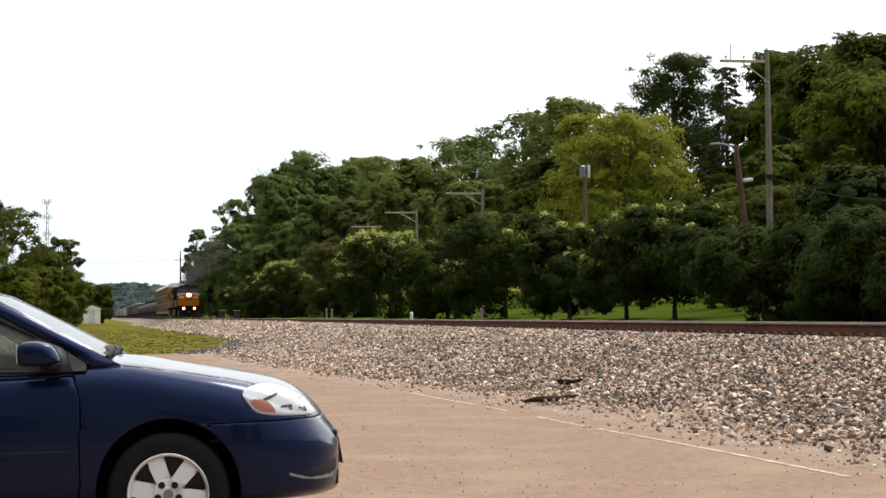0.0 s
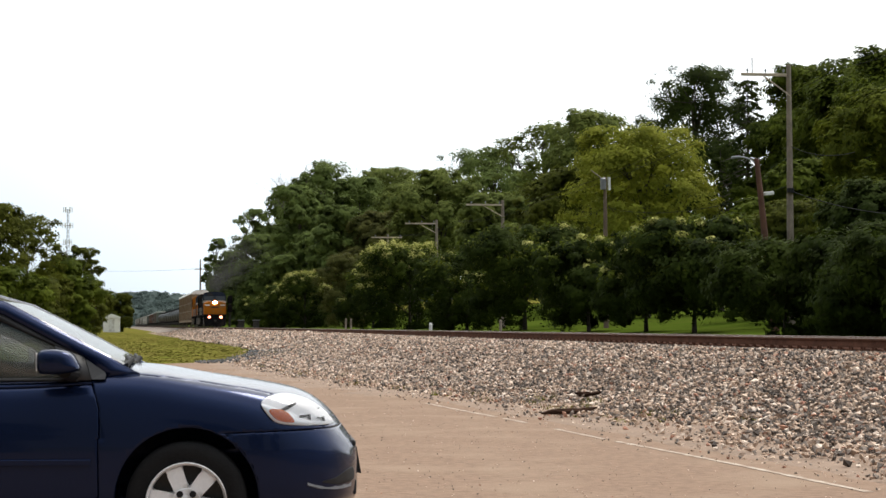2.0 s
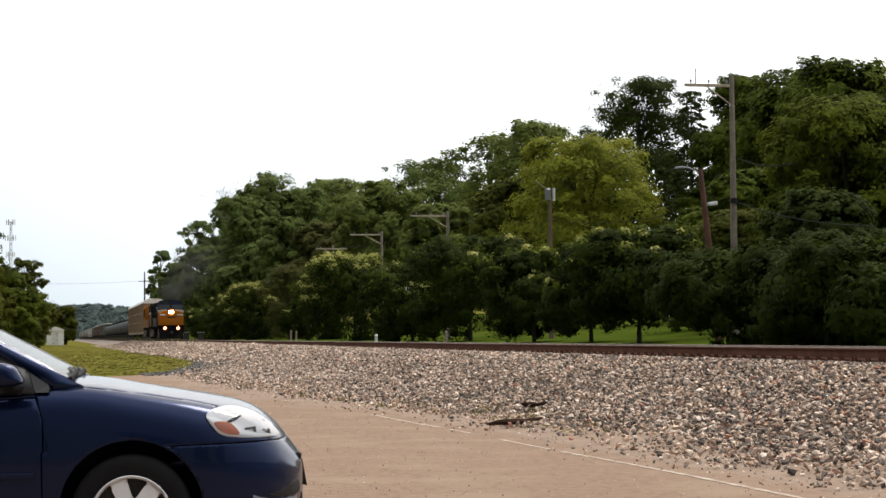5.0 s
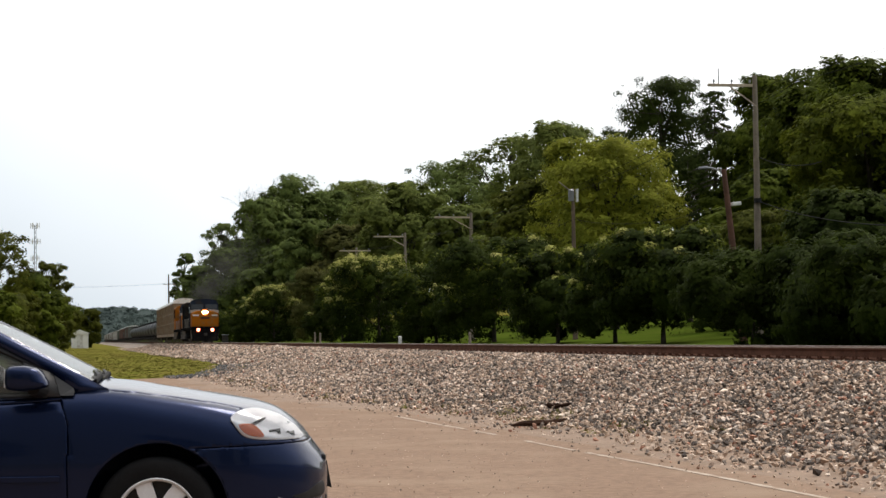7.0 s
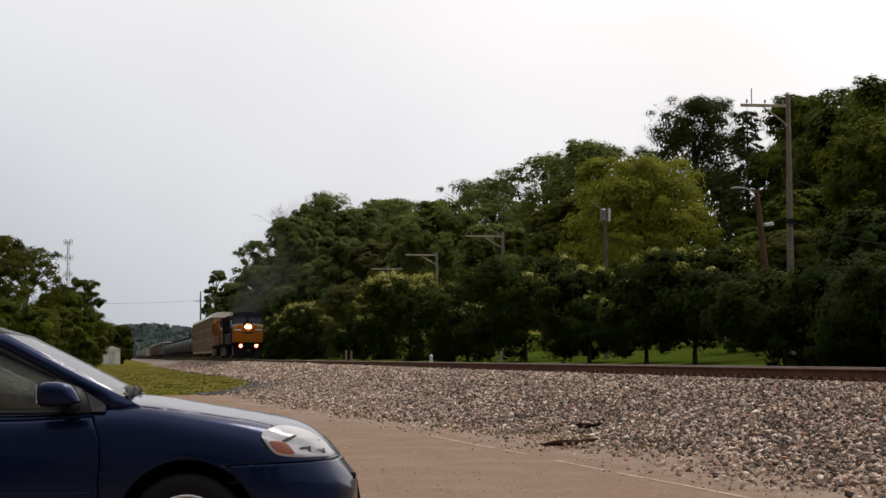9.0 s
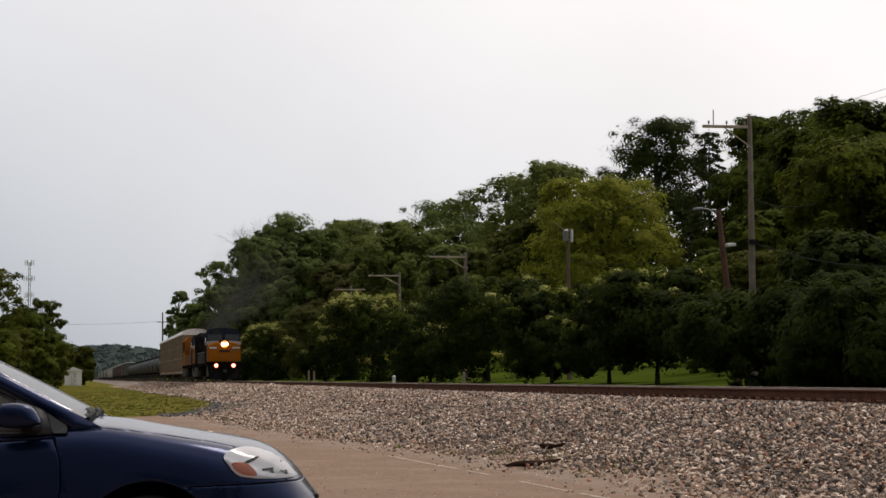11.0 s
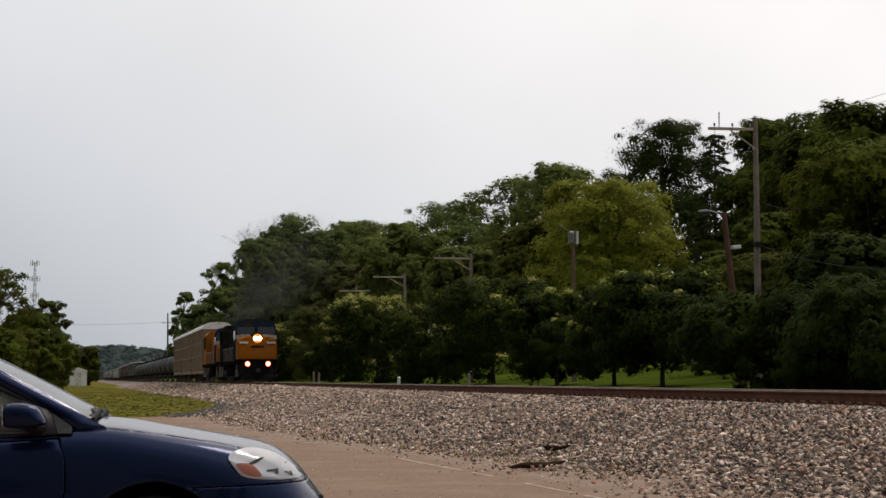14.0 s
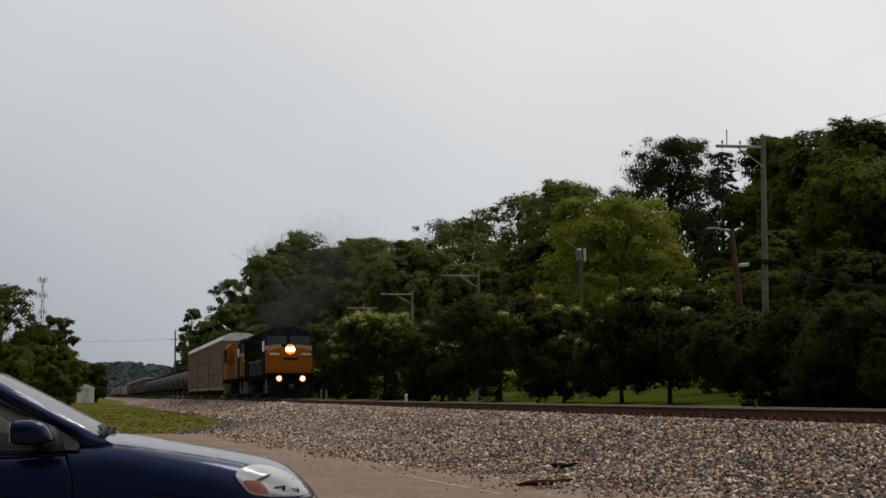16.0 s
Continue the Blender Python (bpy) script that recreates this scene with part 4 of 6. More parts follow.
    loop(bm, [hood(-4.3, 0.98, 4.35), hood(-16.4, 0.98, 4.35)])
    part("engine_hood", bm, body_mat, ob, smooth=30)
    bm = bmesh.new()
    loop(bm, [hood(-16.4, 1.5, 4.62), hood(-20.2, 1.5, 4.62), hood(-21.2, 1.05, 4.3)])
    part("radiator", bm, body_mat, ob, smooth=30)
    bm = bmesh.new()
    loop(bm, [hood(-4.35, 1.42, 4.45), hood(-7.4, 1.42, 4.45)])
    part("inverter_cabinet", bm, body_mat, ob, smooth=30)
    bm = bmesh.new()
    box(bm, -12.3, -11.1, -0.35, 0.35, 4.3, 4.72, 0.04)
    part("exhaust_stack", bm, M_BLACK, ob)
    for side in (-1, 1):
        for k in range(8):
            bm = bmesh.new()
            x = -8.0 - k * 1.02
            box(bm, x - 0.92, x, side * 0.985 - 0.02, side * 0.985 + 0.02, 1.85, 3.75, 0.012)
            part("hood_door", bm, body_mat, ob)
        bm = bmesh.new()
        for k in range(14):
            z = 3.05 + k * 0.08
            box(bm, -19.9, -16.8, side * 1.52 - 0.02, side * 1.52 + 0.02, z, z + 0.045)
        part("radiator_grille", bm, M_BLACK, ob)
        bm = bmesh.new()
        for k in range(12):
            rod(bm, (-4.6 - k * 1.5, side * 1.48, 1.62), (-4.6 - k * 1.5, side * 1.48, 2.62), 0.02, sides=6)
        rod(bm, (-4.6, side * 1.48, 2.62), (-21.1, side * 1.48, 2.62), 0.02, sides=6)
        part("handrail", bm, M_STEP, ob, "thin handrail along the walkway")
        bm = bmesh.new()
        for k in range(4):
            box(bm, -1.6 - 0.02 * k, -0.95, side * 1.32 - 0.18, side * 1.32 + 0.18, 0.45 + 0.32 * k, 0.50 + 0.32 * k)
        box(bm, -1.66, -1.60, side * 1.32 - 0.18, side * 1.32 + 0.18, 0.42, 1.6)
        part("steps", bm, M_STEP, ob, "pale dusty step well")
    for side in (-1, 1):
        bm = bmesh.new()
        for k in range(4):
            box(bm, -21.4, -20.8, side * 1.32 - 0.18, side * 1.32 + 0.18, 0.45 + 0.32 * k, 0.50 + 0.32 * k)
        box(bm, -20.8, -20.74, side * 1.32 - 0.18, side * 1.32 + 0.18, 0.42, 1.6)
        part("steps", bm, M_STEP, ob, "pale dusty step well")
    bm = bmesh.new()
    box(bm, -14.0, -8.6, -1.35, 1.35, 0.45, 1.30, 0.15)
    part("fuel_tank", bm, M_BLACK, ob)
    # lamps
    if lead:
        bm = bmesh.new()
        box(bm, -0.70, -0.52, -0.40, 0.40, 2.98, 3.50, 0.06)
        part("headlight_housing", bm, M_BLACK, ob)
        for y in (-0.15, 0.15):
            bm = bmesh.new()
            rod(bm, (-0.52, y, 3.25), (-0.42, y, 3.25), 0.15, sides=16)
            part("headlight", bm, M_LAMP, ob, "lit warm white headlight")
        # orange bloom of the headlight, an added glowing disc and no lamp part
        bm = bmesh.new()
        rod(bm, (-0.50, 0, 3.25), (-0.455, 0, 3.25), 0.34, sides=24)
        part("reflector", bm, M_HALO, ob, "orange glare round the headlight, modelled as a glowing disc")
        for y in (-0.76, 0.76):
            bm = bmesh.new()
            rod(bm, (-0.25, y, 1.36), (0.0, y, 1.36), 0.19, sides=16)
            can = part("ditch_light", bm, M_BLACK, ob, "lit reddish ditch light")
            bm = bmesh.new()
            rod(bm, (0.0, y, 1.36), (0.03, y, 1.36), 0.15, sides=16)
            part("lamp_lens", bm, M_DITCH, can)
            # red bloom of the ditch light, likewise an added disc
            bm = bmesh.new()
            rod(bm, (-0.02, y, 1.36), (0.012, y, 1.36), 0.21, sides=16)
            part("reflector", bm, M_HALO_RED, can, "red glare round the ditch light, modelled as a glowing disc")
    for x in (-4.6, -17.6):
        truck(ob, x, 3, 0.52, 1.85, spin=SPINNING if lead else None)
    coupler(ob, -L + 0.2, -1)
    return ob


def autorack():
    ob = empty("autorack_car", pose(0, 0, 0), "tall tan steel covered autorack car with a pale galvanised roof", "rail car", "train")
    L = 20.3
    bm = bmesh.new()
    box(bm, -L, 0, -1.42, 1.42, 0.75, 1.15, 0.03)
    part("underframe", bm, M_RACK, ob)
    for side in (-1, 1):
        n = 11
        for k in range(n):
            x0 = -0.3 - k * (L - 0.6) / n
            bm = bmesh.new()
            box(bm, x0 - (L - 0.6) / n + 0.07, x0 - 0.07, side * 1.44 - 0.02, side * 1.44 + 0.02, 1.15, 5.05, 0.01)
            part("side_panel", bm, M_RACK_PANEL, ob)
            bm = bmesh.new()
            box(bm, x0 - 0.07, x0 + 0.07, side * 1.46 - 0.05, side * 1.46 + 0.05, 1.1, 5.1, 0.01)
            part("post", bm, M_RACK, ob)
        bm = bmesh.new()
        for z in (2.45, 3.75, 5.05):
            box(bm, -L + 0.2, -0.2, side * 1.47 - 0.045, side * 1.47 + 0.045, z - 0.05, z + 0.05)
        part("side_rail", bm, M_RACK, ob)
    for x in (-0.12, -L + 0.12):
        bm = bmesh.new()
        box(bm, x - 0.05, x + 0.05, -1.42, 1.42, 1.15, 5.1, 0.02)
        part("end_door", bm, M_RACK, ob, "rust-stained end door")
    bm = bmesh.new()
    sect = lambda x: [(x, -1.5, 5.05), (x, 1.5, 5.05), (x, 1.42, 5.40), (x, 0.9, 5.68), (x, 0, 5.76), (x, -0.9, 5.68), (x, -1.42, 5.40)]
    loop(bm, [sect(0), sect(-L)])
    part("roof", bm, M_RACK_ROOF, ob, "pale galvanised roof", smooth=30)
    for x in (-2.8, -L + 2.8):
        truck(ob, x, 2, 0.42, 1.75)
    coupler(ob, 0, 1)
    coupler(ob, -L, -1)
    return ob


def tank_car():
    ob = empty("tank_car", pose(0, 0, 0), "dusty black tank car with a top platform", "rail car", "train")
    L = 17.0
    bm = bmesh.new()
    lathe(bm, [(0.001, -0.75), (0.6, -0.82), (1.0, -1.05), (1.23, -1.5), (1.26, -2.1), (1.26, -L + 2.1), (1.23, -L + 1.5), (1.0, -L + 1.05), (0.6, -L + 0.82), (0.001, -L + 0.75)], 28, "X")
    part("tank", bm, M_TANK, ob, smooth=50, where=pose(0, 0, 2.28))
    for x, w in ((-0.1, -1), (-L + 0.1, 1)):
        bm = bmesh.new()
        box(bm, min(x, x + w * 2.5), max(x, x + w * 2.5), -0.5, 0.5, 0.75, 1.2, 0.03)
        box(bm, x + w * 0.05 - 0.15, x + w * 0.05 + 0.15, -1.45, 1.45, 0.9, 1.15, 0.02)
        part("stub_sill", bm, M_BLACK, ob)
    bm = bmesh.new()
    rod(bm, (-L / 2, 0, 3.45), (-L / 2, 0, 3.85), 0.45, sides=16)
    part("dome", bm, M_TANK, ob)
    bm = bmesh.new()
    box(bm, -L / 2 - 1.1, -L / 2 + 1.1, -1.0, 1.0, 3.52, 3.58)
    for x in (-L / 2 - 1.1, -L / 2, -L / 2 + 1.1):
        for y in (-1, 1):
            rod(bm, (x, y, 3.56), (x, y, 4.15), 0.02, sides=6)
    for y in (-1, 1):
        rod(bm, (-L / 2 - 1.1, y, 4.15), (-L / 2 + 1.1, y, 4.15), 0.02, sides=6)
    part("platform", bm, M_TANK, ob)
    for side in (-1, 1):
        bm = bmesh.new()
        for dx in (-0.2, 0.2):
            rod(bm, (-L / 2 + dx, side * 1.55, 0.9), (-L / 2 + dx, side * 1.05, 3.55), 0.02, sides=6)
        for k in range(9):
            f = k / 8
            rod(bm, (-L / 2 - 0.2, side * (1.55 - 0.5 * f), 0.95 + 2.5 * f), (-L / 2 + 0.2, side * (1.55 - 0.5 * f), 0.95 + 2.5 * f), 0.015, sides=5)
        part("ladder", bm, M_BLACK, ob)
    for x in (-1.7, -L + 1.7):
        truck(ob, x, 2, 0.42, 1.75)
    coupler(ob, 0, 1)
    coupler(ob, -L, -1)
    return ob


def box_car(mat, label):
    """A plain boxcar with ribbed sides, a sliding door and a low-pitched roof."""
    ob = empty("box_car", pose(0, 0, 0), label, "rail car", "train")
    L = 16.2
    bm = bmesh.new()
    box(bm, -L, 0, -1.42, 1.42, 1.08, 4.15, 0.03)
    part("body", bm, mat, ob)
    bm = bmesh.new()
    sect = lambda x: [(x, -1.5, 4.15), (x, 1.5, 4.15), (x, 1.45, 4.25), (x, 0, 4.48), (x, -1.45, 4.25)]
    loop(bm, [sect(0), sect(-L)])
    part("roof", bm, M_RACK_ROOF, ob, "pale galvanised roof")
    bm = bmesh.new()
    box(bm, -L + 0.2, -0.2, -1.2, 1.2, 0.8, 1.08, 0.02)
    part("underframe", bm, M_BLACK, ob)
    for side in (-1, 1):
        bm = bmesh.new()
        box(bm, -L / 2 - 1.6, -L / 2 + 1.6, side * 1.46 - 0.03, side * 1.46 + 0.03, 1.15, 4.05, 0.01)
        part("sliding_door", bm, mat, ob)
        for k in range(8):
            x = -0.9 - k * 0.72 if k < 4 else -L + 0.9 + (k - 4) * 0.72
            bm = bmesh.new()
            box(bm, x - 0.06, x + 0.06, side * 1.44 - 0.04, side * 1.44 + 0.04, 1.12, 4.12)
            part("rib", bm, mat, ob)
    for x in (-1.9, -L + 1.9):
        truck(ob, x, 2, 0.42, 1.75)
    coupler(ob, 0, 1)
    coupler(ob, -L, -1)
    return ob


def hopper_car():
    ob = empty("hopper_car", pose(0, 0, 0), "pale grey covered hopper car with sloped ends", "rail car", "train")
    L = 17.0
    bm = bmesh.new()
    prism(bm, [(-0.3, 3.3), (-0.3, 4.2), (-L + 0.3, 4.2), (-L + 0.3, 3.3), (-L + 2.6, 1.3), (-2.6, 1.3)], -1.55, 1.55)
    bmesh.ops.bevel(bm, geom=list(bm.edges), offset=0.12, segments=2, affect="EDGES")
    part("hopper_body", bm, M_HOPPER, ob, smooth=40)
    for side in (-1, 1):
        for k in range(9):
            x = -2.2 - k * (L - 4.4) / 8
            bm = bmesh.new()
            box(bm, x - 0.06, x + 0.06, side * 1.58 - 0.05, side * 1.58 + 0.05, 1.5, 4.1, 0.01)
            part("rib", bm, M_HOPPER, ob)
    bm = bmesh.new()
    box(bm, -L, 0, -0.6, 0.6, 0.8, 1.15, 0.03)
    for x in (-0.3, -L + 0.3):
        box(bm, x - 0.12, x + 0.12, -1.5, 1.5, 0.9, 1.15, 0.02)
        for y in (-1.35, 1.35):
            rod(bm, (x, y, 1.1), (x, y, 3.4), 0.05, sides=6)
    part("underframe", bm, M_HOPPER, ob)
    for k in range(4):
        bm = bmesh.new()
        x = -3.5 - k * 3.3
        box(bm, x - 0.8, x + 0.8, -0.35, 0.35, 4.2, 4.36, 0.04)
        part("hatch", bm, M_HOPPER, ob)
    for x in (-1.7, -L + 1.7):
        truck(ob, x, 2, 0.42, 1.75)
    coupler(ob, 0, 1)
    coupler(ob, -L, -1)
    return ob


def train():
    lead = locomotive(True, M_GREY, "yellow-nosed dark blue and grey diesel locomotive with lit lamps")
    second = locomotive(False, M_GOLD, "trailing diesel locomotive in yellow and dark blue")
    back = 0.0
    TRAIN.append((lead, back))
    back += 22.8
    TRAIN.append((second, back))
    back += 22.8
    kinds = {"rack": (autorack(), 21.9), "tank": (tank_car(), 17.8), "hopper": (hopper_car(), 17.8),
             "brown": (box_car(M_BROWN_CAR, "rust-brown boxcar with a pale roof"), 17.1), "green": (box_car(M_GREEN_CAR, "faded grey-green boxcar with a pale roof"), 17.1)}
    order = ["rack"] * 3 + ["tank"] * 12 + ["green", "brown", "green", "brown", "tank", "tank", "brown", "tank", "brown", "tank", "tank", "green"] + ["hopper"] * 7
    order += ["brown", "green", "hopper", "brown", "tank", "tank", "hopper", "brown"] * 3
    used = set()
    for kind in order:
        ob, pitch = kinds[kind]
        if kind in used:
            ob = copy_thing(ob, pose(0, 0, 0))
        used.add(kind)
        TRAIN.append((ob, back))
        back += pitch


train()


def smoke():
    """Exhaust haze over the engine: puffs of tiny soot flecks that ride along and drift."""
    ob = empty("exhaust_smoke", pose(0, 0, 0), "thin dark grey exhaust haze above the locomotive", "smoke", "train")
    puffs = []
    for k in range(8):
        rng = np.random.default_rng(300 + k)
        back = 9 + 2.0 * k
        rad = 1.2 + 0.42 * k
        n = 9000
        d = rng.normal(size=(n, 3))
        d *= rng.random((n, 1)) ** 0.6 / np.linalg.norm(d, axis=1, keepdims=True) * (1.5, 1.0, 0.95) * rad
        a = rng.normal(size=(n, 3))
        a /= np.linalg.norm(a, axis=1, keepdims=True)
        b = np.cross(a, rng.normal(size=(n, 3)))
        b /= np.linalg.norm(b, axis=1, keepdims=True)
        r = rng.uniform(0.013, 0.027, n)[:, None]
        v = np.stack([d - a * r, d - b * r, d + (a + b) * r], 1).reshape(-1, 3)
        centre = (-back, 0.75 * k, 5.2 + 0.85 * k)
        puffs.append((part("puff", arrays("puff", v, np.arange(3 * n).reshape(n, 3), M_SMOKE), None, ob, where=pose(*centre)), centre, k))
    TRAIN.append((ob, 0.0))
    return puffs


PUFFS = smoke()


# ---- the car on the lot ----
M_CAR = material("dark_blue_car_paint", (0.0075, 0.0160, 0.052), 0.26, 0.7, vary=0.06, scale=3, coat=0.45, spec=0.2)
M_CAR.node_tree.nodes["Principled BSDF"].inputs["Coat IOR"].default_value = 1.33
M_TRIM = material("black_plastic_trim", (0.010, 0.010, 0.011), 0.6, spec=0.25, vary=0.2, scale=8)
M_TYRE = material("tyre_rubber", (0.012, 0.012, 0.0125), 0.9, spec=0.15, vary=0.25, scale=8, bump=0.2)
M_ALLOY = material("silver_wheel_paint", (0.80, 0.80, 0.81), 0.4, 0.2, vary=0.1, scale=6, dirt=(0.25, 0.22, 0.19), dirt_amount=0.2, dirt_scale=6)
M_DARKMETAL = material("dark_brake_steel", (0.05, 0.048, 0.045), 0.6, 0.5, vary=0.3, scale=6)
M_CHROME = material("chrome_reflector", (0.85, 0.85, 0.87), 0.3, 0.5, vary=0.05, scale=9)
M_AMBER = material("amber_lamp_plastic", (0.75, 0.17, 0.03), 0.2, vary=0.1, scale=9)
M_PANE = glassy("car_glass", (0.75, 0.82, 0.80), see=0.92, film=0.09)
M_SCREEN = glassy("windscreen_glass", (0.75, 0.82, 0.80), see=0.8, ior=5.0, film=0.1)
M_LENS = glassy("lamp_lens", see=0.97)
M_LIP = material("scuffed_grey_plastic", (0.10, 0.10, 0.11), 0.5, vary=0.3, scale=9)
M_SAIL = material("dark_grey_trim", (0.028, 0.028, 0.030), 0.5, spec=0.3, vary=0.15, scale=8)
M_SEAT = material("grey_seat_cloth", (0.32, 0.32, 0.30), 0.9, vary=0.2, scale=10)
M_INSIDE = material("dark_grey_cabin_plastic", (0.06, 0.06, 0.06), 0.7, vary=0.2, scale=8)
M_REAR_LAMP = material("red_lamp_plastic", (0.4, 0.02, 0.02), 0.2, vary=0.1, scale=9)

# x, half width, sill z, widest z, shoulder z, middle z
CAR = ((-3.58, 0.42, 0.36, 0.60, 0.80, 0.86), (-3.52, 0.58, 0.32, 0.60, 0.93, 1.00), (-3.35, 0.72, 0.27, 0.60, 0.97, 1.08), (-3.0, 0.81, 0.22, 0.60, 0.97, 1.09),
       (-2.6, 0.84, 0.20, 0.60, 0.965, 1.03), (-1.9, 0.85, 0.19, 0.60, 0.955, 1.00), (-1.2, 0.85, 0.19, 0.60, 0.95, 0.99), (-0.75, 0.85, 0.19, 0.60, 0.955, 1.00), (-0.42, 0.848, 0.19, 0.60, 0.985, 1.035),
       (-0.2, 0.846, 0.20, 0.60, 0.975, 1.03), (0.0, 0.845, 0.21, 0.60, 0.94, 0.99), (0.25, 0.835, 0.21, 0.60, 0.90, 0.953), (0.42, 0.81, 0.22, 0.58, 0.862, 0.925), (0.55, 0.765, 0.23, 0.56, 0.822, 0.900),
       (0.65, 0.705, 0.235, 0.54, 0.775, 0.864), (0.73, 0.645, 0.24, 0.52, 0.715, 0.806), (0.79, 0.575, 0.245, 0.50, 0.655, 0.748), (0.84, 0.495, 0.255, 0.48, 0.61, 0.676), (0.89, 0.37, 0.265, 0.46, 0.575, 0.615), (0.92, 0.20, 0.28, 0.44, 0.53, 0.55))
CAR_TURN = 5.0


def car_section(x, w, zb, zm, zs, zc):
    side = [(0.90 * w, zb), (0.975 * w, zb + 0.10), (0.998 * w, (zb + zm) / 2), (w, zm), (0.985 * w, zm + 0.5 * (zs - zm)), (0.955 * w, zs - 0.05), (0.88 * w, zs + 0.012), (0.66 * w, zs + 0.62 * (zc - zs)), (0.33 * w, zc - 0.006)]
    return [(x, -y, z) for y, z in side] + [(x, 0, zc)] + [(x, y, z) for y, z in side[::-1]]


def baked(bm, modifiers):
    """The mesh of bm after temporary modifiers."""
    me = bpy.data.meshes.new("work")
    bm.to_mesh(me)
    bm.free()
    ob = new("work", me)
    for kind, settings in modifiers:
        mod = ob.modifiers.new(kind, kind)
        if kind == "SUBSURF":
            mod.levels = mod.render_levels = settings
        else:
            mod.object, mod.operation, mod.solver = settings, "DIFFERENCE", "EXACT"
    bpy.context.view_layer.update()
    out = bpy.data.meshes.new_from_object(ob.evaluated_get(bpy.context.evaluated_depsgraph_get()))
    bpy.data.objects.remove(ob)
    return out


def car_wheel(parent, x, y, side):
    hub = part("wheel", bmesh_tyre(), M_TYRE, parent, "black tyre on a silver six-spoke wheel", smooth=40, where=pose(x, y, 0.317))
    bm = bmesh.new()
    o = side
    lathe(bm, [(0.208, o * 0.09), (0.212, o * 0.105), (0.207, o * 0.112), (0.199, o * 0.105), (0.193, o * 0.07), (0.189, -o * 0.06)], 40)
    part("rim", bm, M_ALLOY, hub, "silver rim", smooth=30)
    bm = bmesh.new()
    lathe(bm, [(0.0005, o * 0.02), (0.19, o * 0.02), (0.197, o * 0.0)], 32)
    part("brake_disc", bm, M_DARKMETAL, hub, smooth=30)
    for k in range(6):
        bm = bmesh.new()
        outline = [(-0.042, 0.05), (0.042, 0.05), (0.036, 0.10), (0.036, 0.16), (0.046, 0.196), (-0.046, 0.196), (-0.036, 0.16), (-0.036, 0.10)]
        a = [bm.verts.new((px, o * (0.100 - 0.10 * abs(pz - 0.1)), pz)) for px, pz in outline]
        b = [bm.verts.new((px * 1.1, o * 0.045, pz)) for px, pz in outline]
        bm.faces.new(a)
        bm.faces.new(b[::-1])
        for i in range(8):
            bm.faces.new((a[i], b[i], b[(i + 1) % 8], a[(i + 1) % 8]))
        bmesh.ops.bevel(bm, geom=[e for e in bm.edges if e.verts[0] in a and e.verts[1] in a], offset=0.008, segments=2, affect="EDGES")
        part("spoke", bm, M_ALLOY, hub, smooth=40, where=Matrix.Rotation(radians(60 * k + 39), 4, "Y"))
    bm = bmesh.new()
    lathe(bm, [(0.080, o * 0.04), (0.082, o * 0.085), (0.074, o * 0.102), (0.040, o * 0.104), (0.036, o * 0.110), (0.0005, o * 0.112)], 30)
    part("hub", bm, M_ALLOY, hub, smooth=40)
    # shade in the five nut holes, drawn as black discs on the hub
    for k in range(5):
        a = radians(72 * k + 90 + 180)
        bm = bmesh.new()
        rod(bm, (0.057 * math.cos(a), o * 0.096, 0.057 * math.sin(a)), (0.057 * math.cos(a), o * 0.109, 0.057 * math.sin(a)), 0.018, sides=12)
        part("lug_nut", bm, M_TRIM, hub, "black disc for the shaded hole of a wheel nut")
    bm = bmesh.new()
    rod(bm, (0, o * 0.11, 0), (0, o * 0.116, 0), 0.026, sides=20)
    part("hub_cap", bm, M_GREY_METAL, hub)


def bmesh_tyre():
    bm = bmesh.new()
    lathe(bm, [(0.205, -0.085), (0.24, -0.098), (0.285, -0.10), (0.307, -0.085), (0.316, -0.06), (0.317, 0.0), (0.316, 0.06), (0.307, 0.085), (0.285, 0.10), (0.24, 0.098), (0.205, 0.085)], 56, close=True)
    return bm


def surface_side(x, z):
    """Half width of the car's side at x and z."""
    xs = np.array([c[0] for c in CAR])
    w, zb, zm, zs, zc = (float(np.interp(x, xs, [c[k] for c in CAR])) for k in (1, 2, 3, 4, 5))
    pts = [(0.90 * w, zb), (0.975 * w, zb + 0.10), (w, zm), (0.985 * w, zm + 0.5 * (zs - zm)), (0.955 * w, zs - 0.05), (0.88 * w, zs + 0.012), (0.66 * w, zs + 0.62 * (zc - zs)), (0.0, zc)]
    return float(np.interp(z, [p[1] for p in pts], [p[0] for p in pts]))


